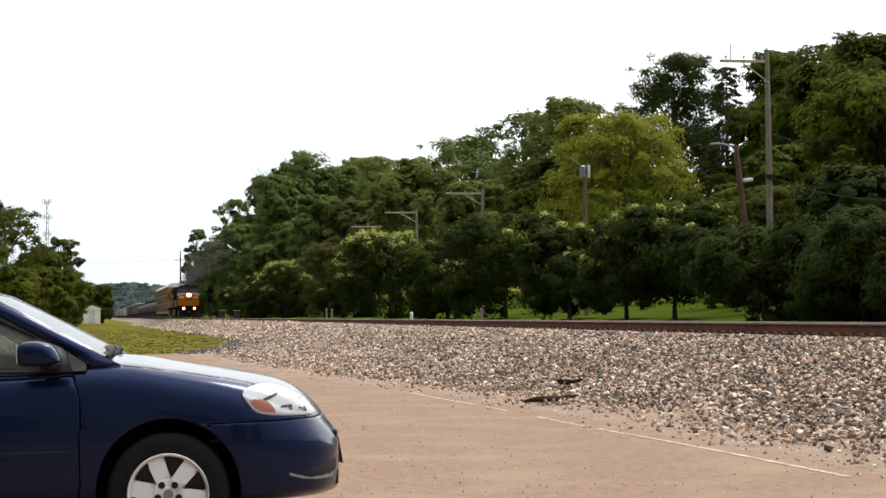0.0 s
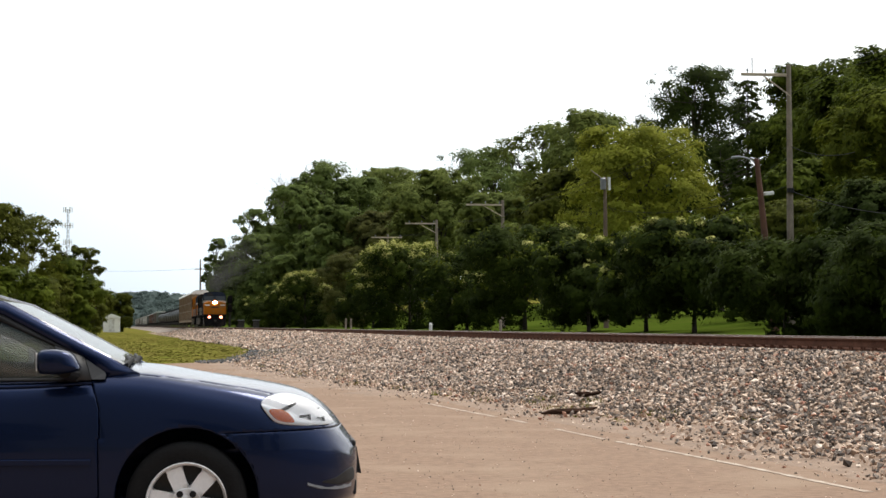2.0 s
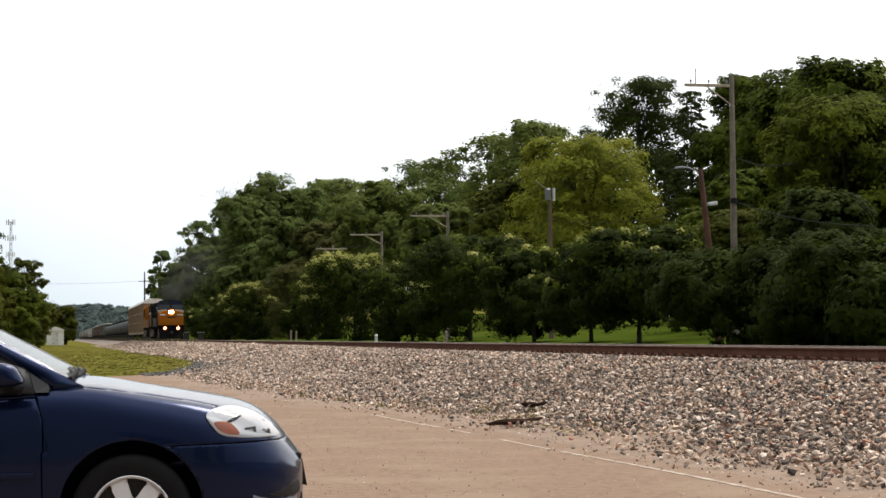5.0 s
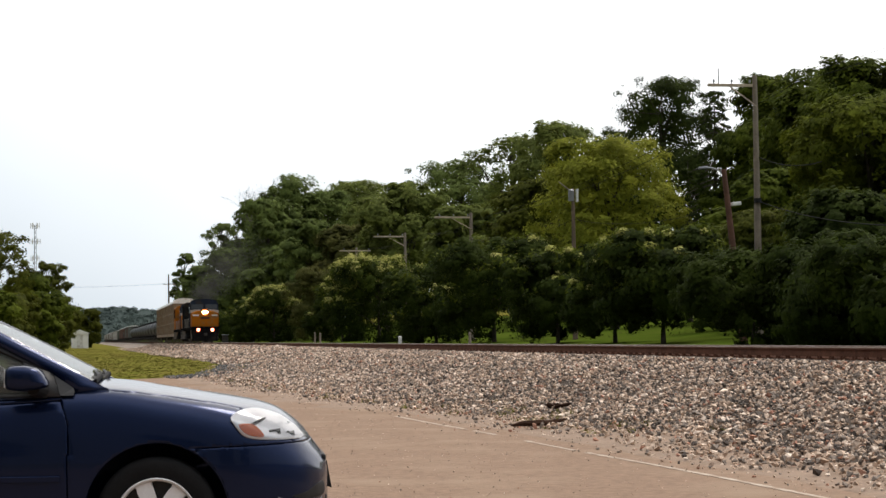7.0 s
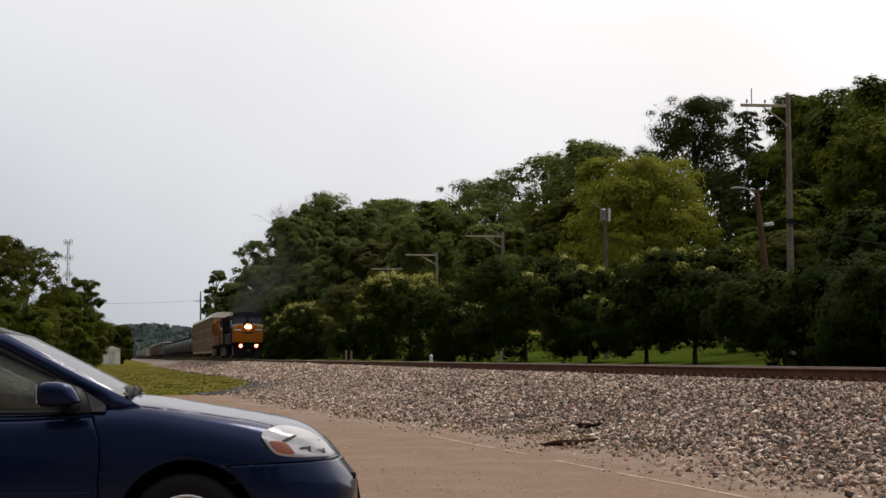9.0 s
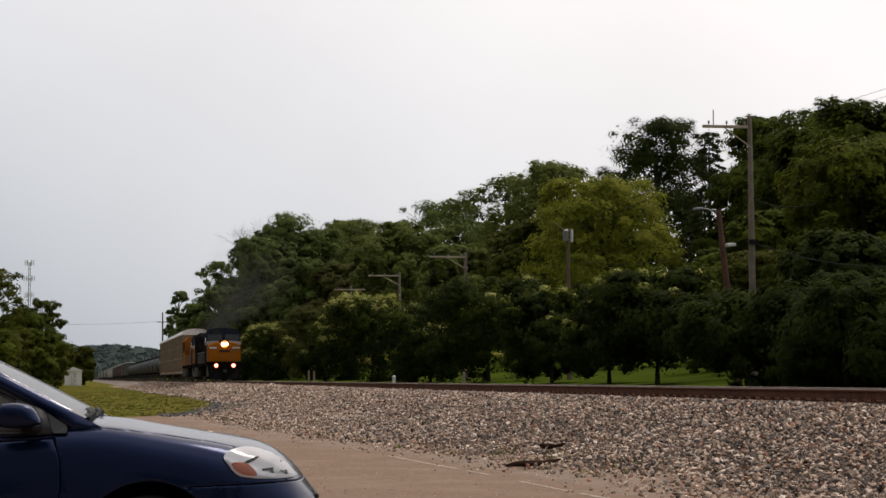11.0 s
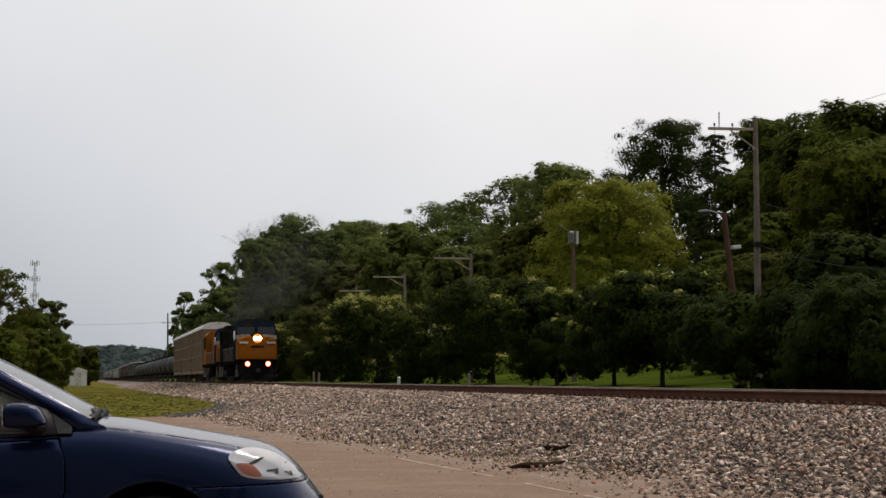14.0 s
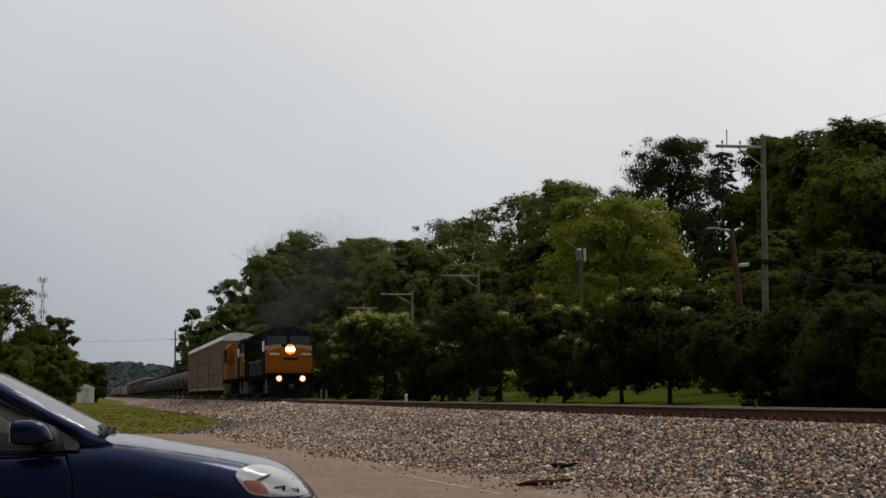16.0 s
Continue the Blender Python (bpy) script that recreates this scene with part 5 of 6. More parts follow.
def plate_on_side(outline, lift, depth, fine=1, inner=0.0):
    """A plate that follows the car's near side: outline in x and z, smoothed."""
    pts = []
    n = len(outline)
    for i in range(n):
        p0, p1, p2, p3 = (np.array(outline[(i + k) % n], float) for k in (-1, 0, 1, 2))
        for t in np.linspace(0, 1, fine, endpoint=False):
            pts.append(tuple(0.5 * (2 * p1 + (p2 - p0) * t + (2 * p0 - 5 * p1 + 4 * p2 - p3) * t * t + (3 * p1 - p0 - 3 * p2 + p3) * t ** 3)))
    bm = bmesh.new()
    cx, cz = np.mean(pts, 0)
    rings = []
    for f, l in ((1.0, -depth), (1.0, lift * 0.4), (0.93, lift), (0.6, lift * 1.1), (0.3, lift * 1.1)):
        rings.append([bm.verts.new((cx + (x - cx) * f, -surface_side(cx + (x - cx) * f, cz + (z - cz) * f) - l, cz + (z - cz) * f)) for x, z in pts])
    for a, b in zip(rings, rings[1:]):
        for i in range(len(a)):
            bm.faces.new((a[i], a[(i + 1) % len(a)], b[(i + 1) % len(a)], b[i]))
    bm.faces.new(rings[-1])
    return bm


def car():
    ob = empty("car", pose(-1.333, 10.43, 0.0, 0, 0, CAR_TURN) @ pose(0, 0.80, 0), "dark blue four-door sedan parked on the asphalt", "car")
    # body shell: smoothed sections with wheel arches cut out
    bm = bmesh.new()
    loop(bm, [car_section(*c) for c in CAR])
    bmesh.ops.recalc_face_normals(bm, faces=bm.faces)
    cutters = []
    arch = [(0.372 * math.cos(a), 0.335 + 0.372 * math.sin(a)) for a in np.linspace(0, math.pi, 40)] + [(-0.365, 0.05), (0.365, 0.05)]
    for x in (0.0, -2.6):
        for y0, y1 in ((-1.2, -0.58), (0.58, 1.2)):
            cb = prism(bmesh.new(), [(x + px, pz) for px, pz in arch], y0, y1)
            bmesh.ops.recalc_face_normals(cb, faces=cb.faces)
            me = bpy.data.meshes.new("cut")
            cb.to_mesh(me)
            cb.free()
            cutters.append(new("cut", me))
    # wheel arches
    mesh = baked(bm, [("SUBSURF", 3)])
    for cutter in cutters:
        bm = bmesh.new()
        bm.from_mesh(mesh)
        mesh = baked(bm, [("BOOLEAN", cutter)])
    for cutter in cutters:
        bpy.data.objects.remove(cutter)
    bm = bmesh.new()
    bm.from_mesh(mesh)

    # seams: cut the shell along panel lines
    def cut(point, normal):
        for off in (-0.006, 0, 0.006):
            nn = Vector(normal).normalized()
            bmesh.ops.bisect_plane(bm, geom=list(bm.verts) + list(bm.edges) + list(bm.faces), plane_co=Vector(point) + nn * off, plane_no=nn, dist=1e-5)

    cut((0.23, 0, 0.676), (-0.03, 0, 1))
    cut((-0.454, 0, 0.5), (1, 0, 0.02))
    cut((-0.448, 0, 0.792), (1, 0, 0.3))
    cut((-1.55, 0, 0.5), (1, 0, 0))
    cut((-2.35, 0, 0.5), (1, 0, 0))
    cut((-0.36, 0, 1.0), (1, 0, 0))
    cut((0, -0.70, 0.9), (0.13, 1, 0))
    cut((0, 0.70, 0.9), (0.13, -1, 0))
    cut((-3.0, 0, 0.5), (1, 0, 0))
    cut((0, 0, 0.27), (0, 0, 1))

    def panel(c, n):
        if c.x > 0.20 and c.z < 0.676 + 0.03 * (c.x - 0.23):
            return "front_bumper"
        if c.x > -0.36 and abs(c.y) < 0.70 - 0.13 * c.x and n.z > 0.25:
            return "hood"
        if c.x < -3.0:
            return "rear_bumper" if c.z < 0.66 else "trunk_lid"
        if c.z < 0.27:
            return "sill"
        door_edge = -0.454 if c.z < 0.80 else -0.448 - 0.3 * (c.z - 0.792)
        if -1.55 < c.x < door_edge and n.z < 0.6:
            return "front_door" if c.y < 0 else "front_door_far"
        if -2.35 < c.x < -1.55 and n.z < 0.6:
            return "rear_door" if c.y < 0 else "rear_door_far"
        if c.x > door_edge:
            return "fender" if c.y < 0 else "fender_far"
        return "quarter_body"

    bm.faces.ensure_lookup_table()
    bm.normal_update()
    groups = {}
    for f in bm.faces:
        groups.setdefault(panel(f.calc_center_median(), f.normal), []).append(f.index)
    shell = bpy.data.meshes.new("shell")
    bm.to_mesh(shell)
    bm.free()
    panels = {}
    for key, faces in groups.items():
        pb = bmesh.new()
        pb.from_mesh(shell)
        pb.faces.ensure_lookup_table()
        keep = set(faces)
        bmesh.ops.delete(pb, geom=[f for f in pb.faces if f.index not in keep], context="FACES")
        pb.normal_update()
        for v in pb.verts:
            if v.is_boundary:
                v.co -= v.normal * (0.006 if abs(v.normal.z) < 0.6 else 0.0015)
        me = bpy.data.meshes.new(key)
        pb.to_mesh(me)
        pb.free()
        me.shade_smooth()
        name = key.replace("_far", "")
        panels[key] = part(name, me, M_CAR, ob)
        mod = panels[key].modifiers.new("thickness", "SOLIDIFY")
        mod.thickness, mod.offset = 0.012, -1
    bm = bmesh.new()
    box(bm, -3.2, 0.45, -0.55, 0.55, 0.20, 0.45, 0.05)
    part("floor_pan", bm, M_TRIM, ob, "black floor pan")
    for x in (0.0, -2.6):
        for s in (-1, 1):
            bm = bmesh.new()
            a = [(0.380 * math.cos(t), 0.380 * math.sin(t)) for t in np.linspace(-0.7, math.pi + 0.7, 24)]
            inner = [bm.verts.new((x + px, s * 0.56, 0.335 + pz)) for px, pz in a]
            outer = [bm.verts.new((x + px, s * 0.835, 0.335 + pz)) for px, pz in a]
            for i in range(23):
                bm.faces.new((inner[i], inner[i + 1], outer[i + 1], outer[i]))
            bm.faces.new(inner)
            part("wheel_well", bm, M_TRIM, ob, "black wheel well")
    for x in (0.0, -2.6):
        car_wheel(ob, x, -0.735, -1)
        car_wheel(ob, x, 0.735, 1)

    # greenhouse
    base = 0.955
    def strip(name, pts_a, pts_b, mat, thick=0.03, label="", parent=ob, smooth=30):
        b = bmesh.new()
        va, vb = [b.verts.new(p) for p in pts_a], [b.verts.new(p) for p in pts_b]
        for i in range(len(va) - 1):
            b.faces.new((va[i], va[i + 1], vb[i + 1], vb[i]))
        o = part(name, b, mat, parent, label, smooth=smooth)
        m = o.modifiers.new("thickness", "SOLIDIFY")
        m.thickness, m.offset = thick, 0
        return o

    for s in (-1, 1):
        y = lambda z: s * (0.79 - 0.47 * (z - 0.95))
        sunk = {0: -0.05, 1: -0.014}
        pt = lambda x, z, dy=0.0: (x, s * min(abs(y(z)), surface_side(x, z) + 0.006 if z < 1.0 else 9.0) + s * dy, z)
        # roof side with windscreen pillar: outer band between the screen and the door frame
        outer = [(-0.25, 0.985), (-0.344, 1.034), (-0.45, 1.092), (-0.574, 1.158), (-0.95, 1.352), (-1.25, 1.44), (-1.7, 1.475), (-2.2, 1.455), (-2.6, 1.355), (-2.95, 1.195), (-3.15, 1.085)]
        inner = [(-0.40, 0.930), (-0.43, 0.985), (-0.535, 1.073), (-0.653, 1.130), (-0.966, 1.293), (-1.30, 1.385), (-1.7, 1.41), (-2.1, 1.395), (-2.32, 1.32), (-2.52, 1.17), (-2.60, 0.97)]
        strip("roof_pillar", [pt(*p, sunk.get(i, 0.0)) for i, p in enumerate(outer)], [pt(*p, sunk.get(i, 0.0)) for i, p in enumerate(inner)], M_CAR, 0.03, "dark blue roof side and windscreen pillar")
        strip("door_frame", [pt(*p, -0.002) for p in ((-0.55, 1.079), (-0.655, 1.127), (-0.967, 1.290), (-1.30, 1.382), (-1.62, 1.405))], [pt(*p, -0.002) for p in ((-0.62, 1.094), (-0.69, 1.128), (-0.976, 1.256), (-1.32, 1.343), (-1.62, 1.368))], M_TRIM, 0.02, "black front door frame")
        trim = bmesh.new()
        outline = [(-0.528, 1.062), (-0.428, 0.996), (-0.420, 0.976), (-0.426, 0.957), (-0.492, 0.957)]
        front, rear = [trim.verts.new(pt(*p, 0.012)) for p in outline], [trim.verts.new(pt(*p, -0.02)) for p in outline]
        trim.faces.new(front)
        trim.faces.new(rear[::-1])
        for k in range(5):
            trim.faces.new((front[k], rear[k], rear[(k + 1) % 5], front[(k + 1) % 5]))
        part("corner_trim", trim, M_SAIL, ob, "dark grey triangular trim at the pillar foot")
        v, f = tube([pt(*p, 0.004) for p in ((-0.555, 1.078), (-0.528, 1.032), (-0.500, 0.965))], [0.006] * 3, 6)
        part("door_seam", arrays("door_seam", v, f, M_TRIM), None, ob)
        a, b = [(-0.69, 1.128), (-0.976, 1.256), (-1.32, 1.343)], [(-0.64, base), (-0.985, base), (-1.32, base), (-1.62, base)]
        strip("side_window", [pt(*p, -0.006) for p in a + [(-1.62, 1.37)]], [pt(*p, -0.006) for p in b[:3] + [(-1.62, base)]], M_PANE, 0.004, "front side window")
        strip("side_window", [pt(-1.72, 1.405, -0.006), pt(-2.1, 1.39, -0.006), pt(-2.32, 1.315, -0.006), pt(-2.5, 1.165, -0.006)], [pt(-1.72, base, -0.006), pt(-2.1, base, -0.006), pt(-2.32, base, -0.006), pt(-2.56, base, -0.006)], M_PANE, 0.004, "rear side window")
        strip("door_pillar", [pt(-1.62, 1.405), pt(-1.72, 1.405)], [pt(-1.62, base - 0.01), pt(-1.72, base - 0.01)], M_TRIM, 0.03)
        strip("mirror_base", [pt(-0.535, 1.068), pt(-0.69, 1.128)], [pt(-0.495, 0.952), pt(-0.64, 0.952)], M_SAIL, 0.02, "black triangle ahead of the side window")
        strip("window_seal", [pt(-0.56, 0.962, 0.0), pt(-1.5, 0.962, 0.0), pt(-2.6, 0.968, 0.0)], [pt(-0.56, 0.948, 0.003), pt(-1.5, 0.948, 0.003), pt(-2.6, 0.952, 0.003)], M_TRIM, 0.008)
        # door mirror
        bmm = bmesh.new()
        bmesh.ops.create_uvsphere(bmm, u_segments=20, v_segments=12, radius=1.0)
        for v in bmm.verts:
            p = v.co
            k = 1.0 / max(abs(p.x) ** 5 + abs(p.y) ** 5 + abs(p.z) ** 5, 1e-6) ** (1 / 5)
            p *= k
            v.co = Vector((-0.655 + p.x * (0.098 if p.x < 0 else 0.105 - 0.03 * p.z), s * (0.95 + 0.11 * p.y), 1.052 + p.z * (0.064 - 0.014 * max(p.x, 0))))
        mirror = part("door_mirror", bmm, M_CAR, ob, "dark blue door mirror", smooth=60)
        bmm = bmesh.new()
        rod(bmm, (-0.59, s * 0.76, 0.985), (-0.62, s * 0.90, 1.0), 0.045, 0.035, sides=12)
        part("mirror_arm", bmm, M_TRIM, mirror)
        bmm = bmesh.new()
        box(bmm, -0.7525, -0.745, s * 0.95 - 0.075, s * 0.95 + 0.075, 1.007, 1.096, 0.003)
        part("mirror_glass", bmm, M_CHROME, mirror)
    half = lambda z: 0.79 - 0.47 * (z - 0.95)
    across = lambda x, z, bow, up=0.0: [(x + bow * (1 - (k / 5) ** 2), half(z) * k / 5, z + up * (1 - (k / 5) ** 2)) for k in range(-5, 6)]
    b = bmesh.new()
    rows = [across(x, z, bow) for x, z, bow in ((-0.335, 1.036, 0.03), (-0.45, 1.094, 0.015), (-0.574, 1.160, 0.01), (-0.76, 1.258, 0.01), (-0.95, 1.352, 0.01), (-1.25, 1.44, 0.01))]
    vs = [[b.verts.new(p) for p in r] for r in rows]
    for r0, r1 in zip(vs, vs[1:]):
        for i in range(10):
            b.faces.new((r0[i], r0[i + 1], r1[i + 1], r1[i]))
    screen = part("windshield", b, M_SCREEN, ob, "sky-bright sloping windshield", smooth=40)
    screen.modifiers.new("thickness", "SOLIDIFY").thickness = 0.005
    b = bmesh.new()
    rows = [across(x, z, 0.0, 0.025) for x, z in ((-1.25, 1.445), (-1.5, 1.472), (-1.8, 1.480), (-2.2, 1.458), (-2.6, 1.355))]
    vs = [[b.verts.new(p) for p in r] for r in rows]
    for r0, r1 in zip(vs, vs[1:]):
        for i in range(10):
            b.faces.new((r0[i], r0[i + 1], r1[i + 1], r1[i]))
    roof = part("roof", b, M_CAR, ob, smooth=40)
    roof.modifiers.new("thickness", "SOLIDIFY").thickness = 0.03
    strip("rear_window", across(-2.6, 1.355, 0.0), across(-3.15, 1.085, -0.06), M_PANE, 0.005)
    # cowl, wipers
    b = bmesh.new()
    box(b, -0.44, -0.36, -0.60, 0.60, 0.96, 1.008, 0.01)
    part("cowl", b, M_TRIM, ob, "black plastic cowl")
    for y0, y1 in ((-0.62, -0.02), (0.05, 0.60)):
        b = bmesh.new()
        rod(b, (-0.33, y0, 1.020), (-0.30, y0 + 0.06, 1.055), 0.016, sides=8)
        rod(b, (-0.30, y0 + 0.05, 1.045), (-0.36, y1, 1.065), 0.010, sides=6)
        rod(b, (-0.32, y0 - 0.04, 1.032), (-0.39, y1 + 0.06, 1.062), 0.008, sides=6)
        part("wiper", b, M_TRIM, ob, "black windscreen wiper")
    # lamps, trim and small fittings
    lamp_outline = [(0.385, 0.832), (0.44, 0.868), (0.53, 0.872), (0.63, 0.842), (0.715, 0.795), (0.772, 0.735), (0.782, 0.715), (0.70, 0.708), (0.56, 0.712), (0.465, 0.728), (0.415, 0.775)]
    lamp = part("headlight", plate_on_side(lamp_outline, 0.006, 0.03, 4), M_CHROME, ob, "clear headlight with a chrome reflector", smooth=40)
    part("lens", plate_on_side([(x + 0.001, z) for x, z in lamp_outline], 0.016, 0.02, 4), M_LENS, lamp, smooth=40)
    part("turn_signal", plate_on_side([(0.425, 0.796), (0.50, 0.795), (0.545, 0.758), (0.558, 0.728), (0.50, 0.732), (0.455, 0.752)], 0.0125, 0.01, 3), M_AMBER, lamp, "amber turn signal", smooth=40)
    part("bulb_shade", plate_on_side([(0.49, 0.800), (0.56, 0.828), (0.565, 0.818), (0.515, 0.792)], 0.012, 0.01, 2), M_TRIM, lamp)
    part("bulb_shade", plate_on_side([(0.585, 0.762), (0.645, 0.768), (0.648, 0.738), (0.637, 0.738), (0.633, 0.757), (0.585, 0.752)], 0.012, 0.01, 1), M_TRIM, lamp)
    part("bulb_shade", plate_on_side([(0.68, 0.752), (0.72, 0.750), (0.725, 0.728), (0.716, 0.728), (0.712, 0.742), (0.68, 0.744)], 0.012, 0.01, 1), M_TRIM, lamp)
    me = lamp.data.copy()
    for v in me.vertices:
        v.co.y = -v.co.y
    me.flip_normals()
    part("headlight", me, None, ob)
    b = bmesh.new()
    box(b, -1.50, -0.49, -0.869, -0.848, 0.515, 0.548, 0.005)
    part("side_moulding", b, M_CAR, ob, "dark blue side moulding")
    b = bmesh.new()
    box(b, -2.30, -1.60, -0.868, -0.846, 0.515, 0.548, 0.005)
    part("side_moulding", b, M_CAR, ob)
    for s in (-1, 1):
        for x in (-1.42, -2.25):
            b = bmesh.new()
            box(b, x - 0.10, x + 0.10, s * 0.872 - 0.012, s * 0.872 + 0.012, 0.845, 0.875, 0.008)
            part("door_handle", b, M_CAR, ob)
    # lower bumper: fog lamp slot, lip, grille, plate
    for s in (-1, 1):
        b = bmesh.new()
        pts = [(0.63, 0.402), (0.70, 0.380), (0.78, 0.370), (0.83, 0.370), (0.872, 0.374)]
        up = [b.verts.new((x, s * (surface_side(x, z) + 0.004), z + 0.016)) for x, z in pts]
        dn = [b.verts.new((x, s * (surface_side(x, z) + 0.014), z - 0.006)) for x, z in pts]
        for i in range(4):
            b.faces.new((up[i], up[i + 1], dn[i + 1], dn[i]))
        lip = part("bumper_lip", b, M_LIP, ob, "scuffed pale lip of the lower air intake")
        lip.modifiers.new("thickness", "SOLIDIFY").thickness = 0.012
    part("fog_lamp_recess", plate_on_side([(0.70, 0.408), (0.78, 0.425), (0.84, 0.460), (0.880, 0.470), (0.890, 0.430), (0.875, 0.396), (0.79, 0.388)], 0.008, 0.02, 3), M_TRIM, ob, "black fog lamp recess", smooth=40)
    b = bmesh.new()
    box(b, 0.865, 0.902, -0.30, 0.30, 0.57, 0.61, 0.015)
    part("grille", b, M_TRIM, ob, "dark grille")
    b = bmesh.new()
    box(b, 0.86, 0.905, -0.32, 0.32, 0.31, 0.40, 0.015)
    part("air_intake", b, M_TRIM, ob)
    b = bmesh.new()
    loop(b, [[(0.905, -0.16, 0.425), (0.905, 0.16, 0.425), (0.890, 0.16, 0.565), (0.890, -0.16, 0.565)], [(0.938, -0.16, 0.415), (0.938, 0.16, 0.415), (0.912, 0.16, 0.565), (0.912, -0.16, 0.565)]])
    part("licence_plate", b, M_TRIM, ob, "plate holder with plain plate")
    for s in (-1, 1):
        b = bmesh.new()
        box(b, -3.56, -3.40, s * 0.60 - 0.12, s * 0.60 + 0.12, 0.78, 0.94, 0.03)
        part("tail_light", b, M_REAR_LAMP, ob, "red tail light")
    # cabin
    b = bmesh.new()
    box(b, -0.80, -0.42, -0.62, 0.62, 0.70, 0.96, 0.04)
    part("dashboard", b, M_INSIDE, ob)
    for y in (-0.36, 0.36):
        for x in (-1.55, -2.45):
            b = bmesh.new()
            box(b, x - 0.05, x + 0.50, y - 0.25, y + 0.25, 0.42, 0.60, 0.06)
            loop(b, [[(x + 0.05, y - 0.25, 0.55), (x + 0.05, y + 0.25, 0.55), (x - 0.12, y + 0.22, 1.10), (x - 0.12, y - 0.22, 1.10)], [(x - 0.10, y - 0.25, 0.55), (x - 0.10, y + 0.25, 0.55), (x - 0.22, y + 0.2, 1.10), (x - 0.22, y - 0.2, 1.10)]])
            box(b, x - 0.24, x - 0.14, y - 0.13, y + 0.13, 1.12, 1.27, 0.03)
            part("seat", b, M_SEAT, ob, "grey cloth seat with headrest", smooth=30)
    b = bmesh.new()
    bmesh.ops.create_circle(b, segments=28, radius=0.185)
    ring = [v.co.copy() for v in b.verts]
    b.free()
    b = bmesh.new()
    for i in range(28):
        p, q = ring[i], ring[(i + 1) % 28]
        turn = Matrix.Rotation(radians(65), 3, "Y")
        rod(b, turn @ p + Vector((-0.86, 0.36, 0.93)), turn @ q + Vector((-0.86, 0.36, 0.93)), 0.016, sides=6, caps=False)
    rod(b, (-0.86, 0.36, 0.93), (-0.6, 0.36, 0.85), 0.03, sides=8)
    part("steering_wheel", b, M_INSIDE, ob)
    return ob


car()


# ---- poles, wires, mast, hut and small things along the line ----
def ground_at(s, q):
    return float(land(s, q))


def utility_pole(s, q, top, mat, label, arm=None, arm_z=0.5, lean=0.0, r=0.14, insulators=3, name="utility_pole", brace=True):
    g = ground_at(s, q)
    H = top - g
    ob = empty(name, track_pose(s, q, g - 0.1) @ Matrix.Rotation(radians(lean), 4, "X"), label, "utility pole", "poles behind the track")
    v, f = tube([(0.02 * math.sin(k), 0.01 * k, (H + 0.1) * k / 6) for k in range(7)], [r * (1.25 - 0.09 * k) for k in range(7)], 10)
    part("shaft", arrays("shaft", v, f, mat, True), None, ob)
    bm = bmesh.new()
    rod(bm, (0, 0.06, H + 0.08), (0, 0.06, H + 0.12), r * 0.72, r * 0.5, sides=10)
    part("pole_cap", bm, mat, ob)
    if arm:
        z = H - arm_z
        bm = bmesh.new()
        box(bm, -0.16, -0.05, arm[0], arm[1], z - 0.06, z + 0.07, 0.01)
        part("crossarm", bm, M_ARM, ob)
        if brace:
            bm = bmesh.new()
            far = arm[0] if abs(arm[0]) > abs(arm[1]) else arm[1]
            rod(bm, (-0.1, far * 0.55, z - 0.05), (-0.1, 0.03, z - 0.9), 0.03, sides=6)
            part("brace", bm, M_ARM, ob)
        for k in range(insulators):
            y = arm[0] + (arm[1] - arm[0]) * (0.06 + 0.8 * k / max(1, insulators - 1))
            bm = bmesh.new()
            rod(bm, (-0.1, y, z + 0.07), (-0.1, y, z + 0.16), 0.02, sides=6)
            rod(bm, (-0.1, y, z + 0.14), (-0.1, y, z + 0.26), 0.055, 0.04, sides=8)
            part("insulator", bm, M_GREY_METAL, ob)
    return ob


big = utility_pole(83.7, 29.0, 12.65, M_POLE, "tall weathered wooden utility pole with a one-sided crossarm", arm=(0.2, 2.25), arm_z=0.35, r=0.15)
bm = bmesh.new()
rod(bm, (-0.1, 1.75, 11.2), (-0.1, 1.75, 12.0), 0.025, sides=6)
part("lightning_rod", bm, M_GREY_METAL, big)
bm = bmesh.new()
rod(bm, (-0.14, 0.05, 6.1), (-0.14, 0.05, 6.3), 0.17, sides=10)
part("pole_band", bm, M_TRIM, big)

lamp_pole = utility_pole(79.2, 26.75, 8.15, M_POLE_RED, "leaning reddish wooden pole with a street lamp arm", lean=-5.6, r=0.15, name="lamp_pole")
bm = bmesh.new()
for k in range(6):
    a0, a1 = k / 6, (k + 1) / 6
    rod(bm, (0, 0.05 + 0.75 * a0, 7.05 + 0.35 * math.sin(a0 * 1.8)), (0, 0.05 + 0.75 * a1, 7.05 + 0.35 * math.sin(a1 * 1.8)), 0.03, sides=6)
part("lamp_arm", bm, M_GREY_METAL, lamp_pole)
bm = bmesh.new()
box(bm, -0.09, 0.09, 0.72, 1.12, 7.36, 7.46, 0.03)
part("lamp_head", bm, M_GREY_METAL, lamp_pole, "grey street lamp head")
bm = bmesh.new()
box(bm, -0.15, 0.15, -0.50, -0.12, 5.72, 5.87, 0.03)
part("bracket_box", bm, M_WHITE, lamp_pole, "pale box on the pole")

M_BROWN_POLE = material("brown_pole_wood", (0.17, 0.12, 0.085), 0.9, vary=0.35, scale=2, bump=0.5, bump_scale=18)
xf = utility_pole(121.3, 30.0, 10.5, M_BROWN_POLE, "wooden utility pole carrying a grey transformer", r=0.14, name="transformer_pole")
bm = bmesh.new()
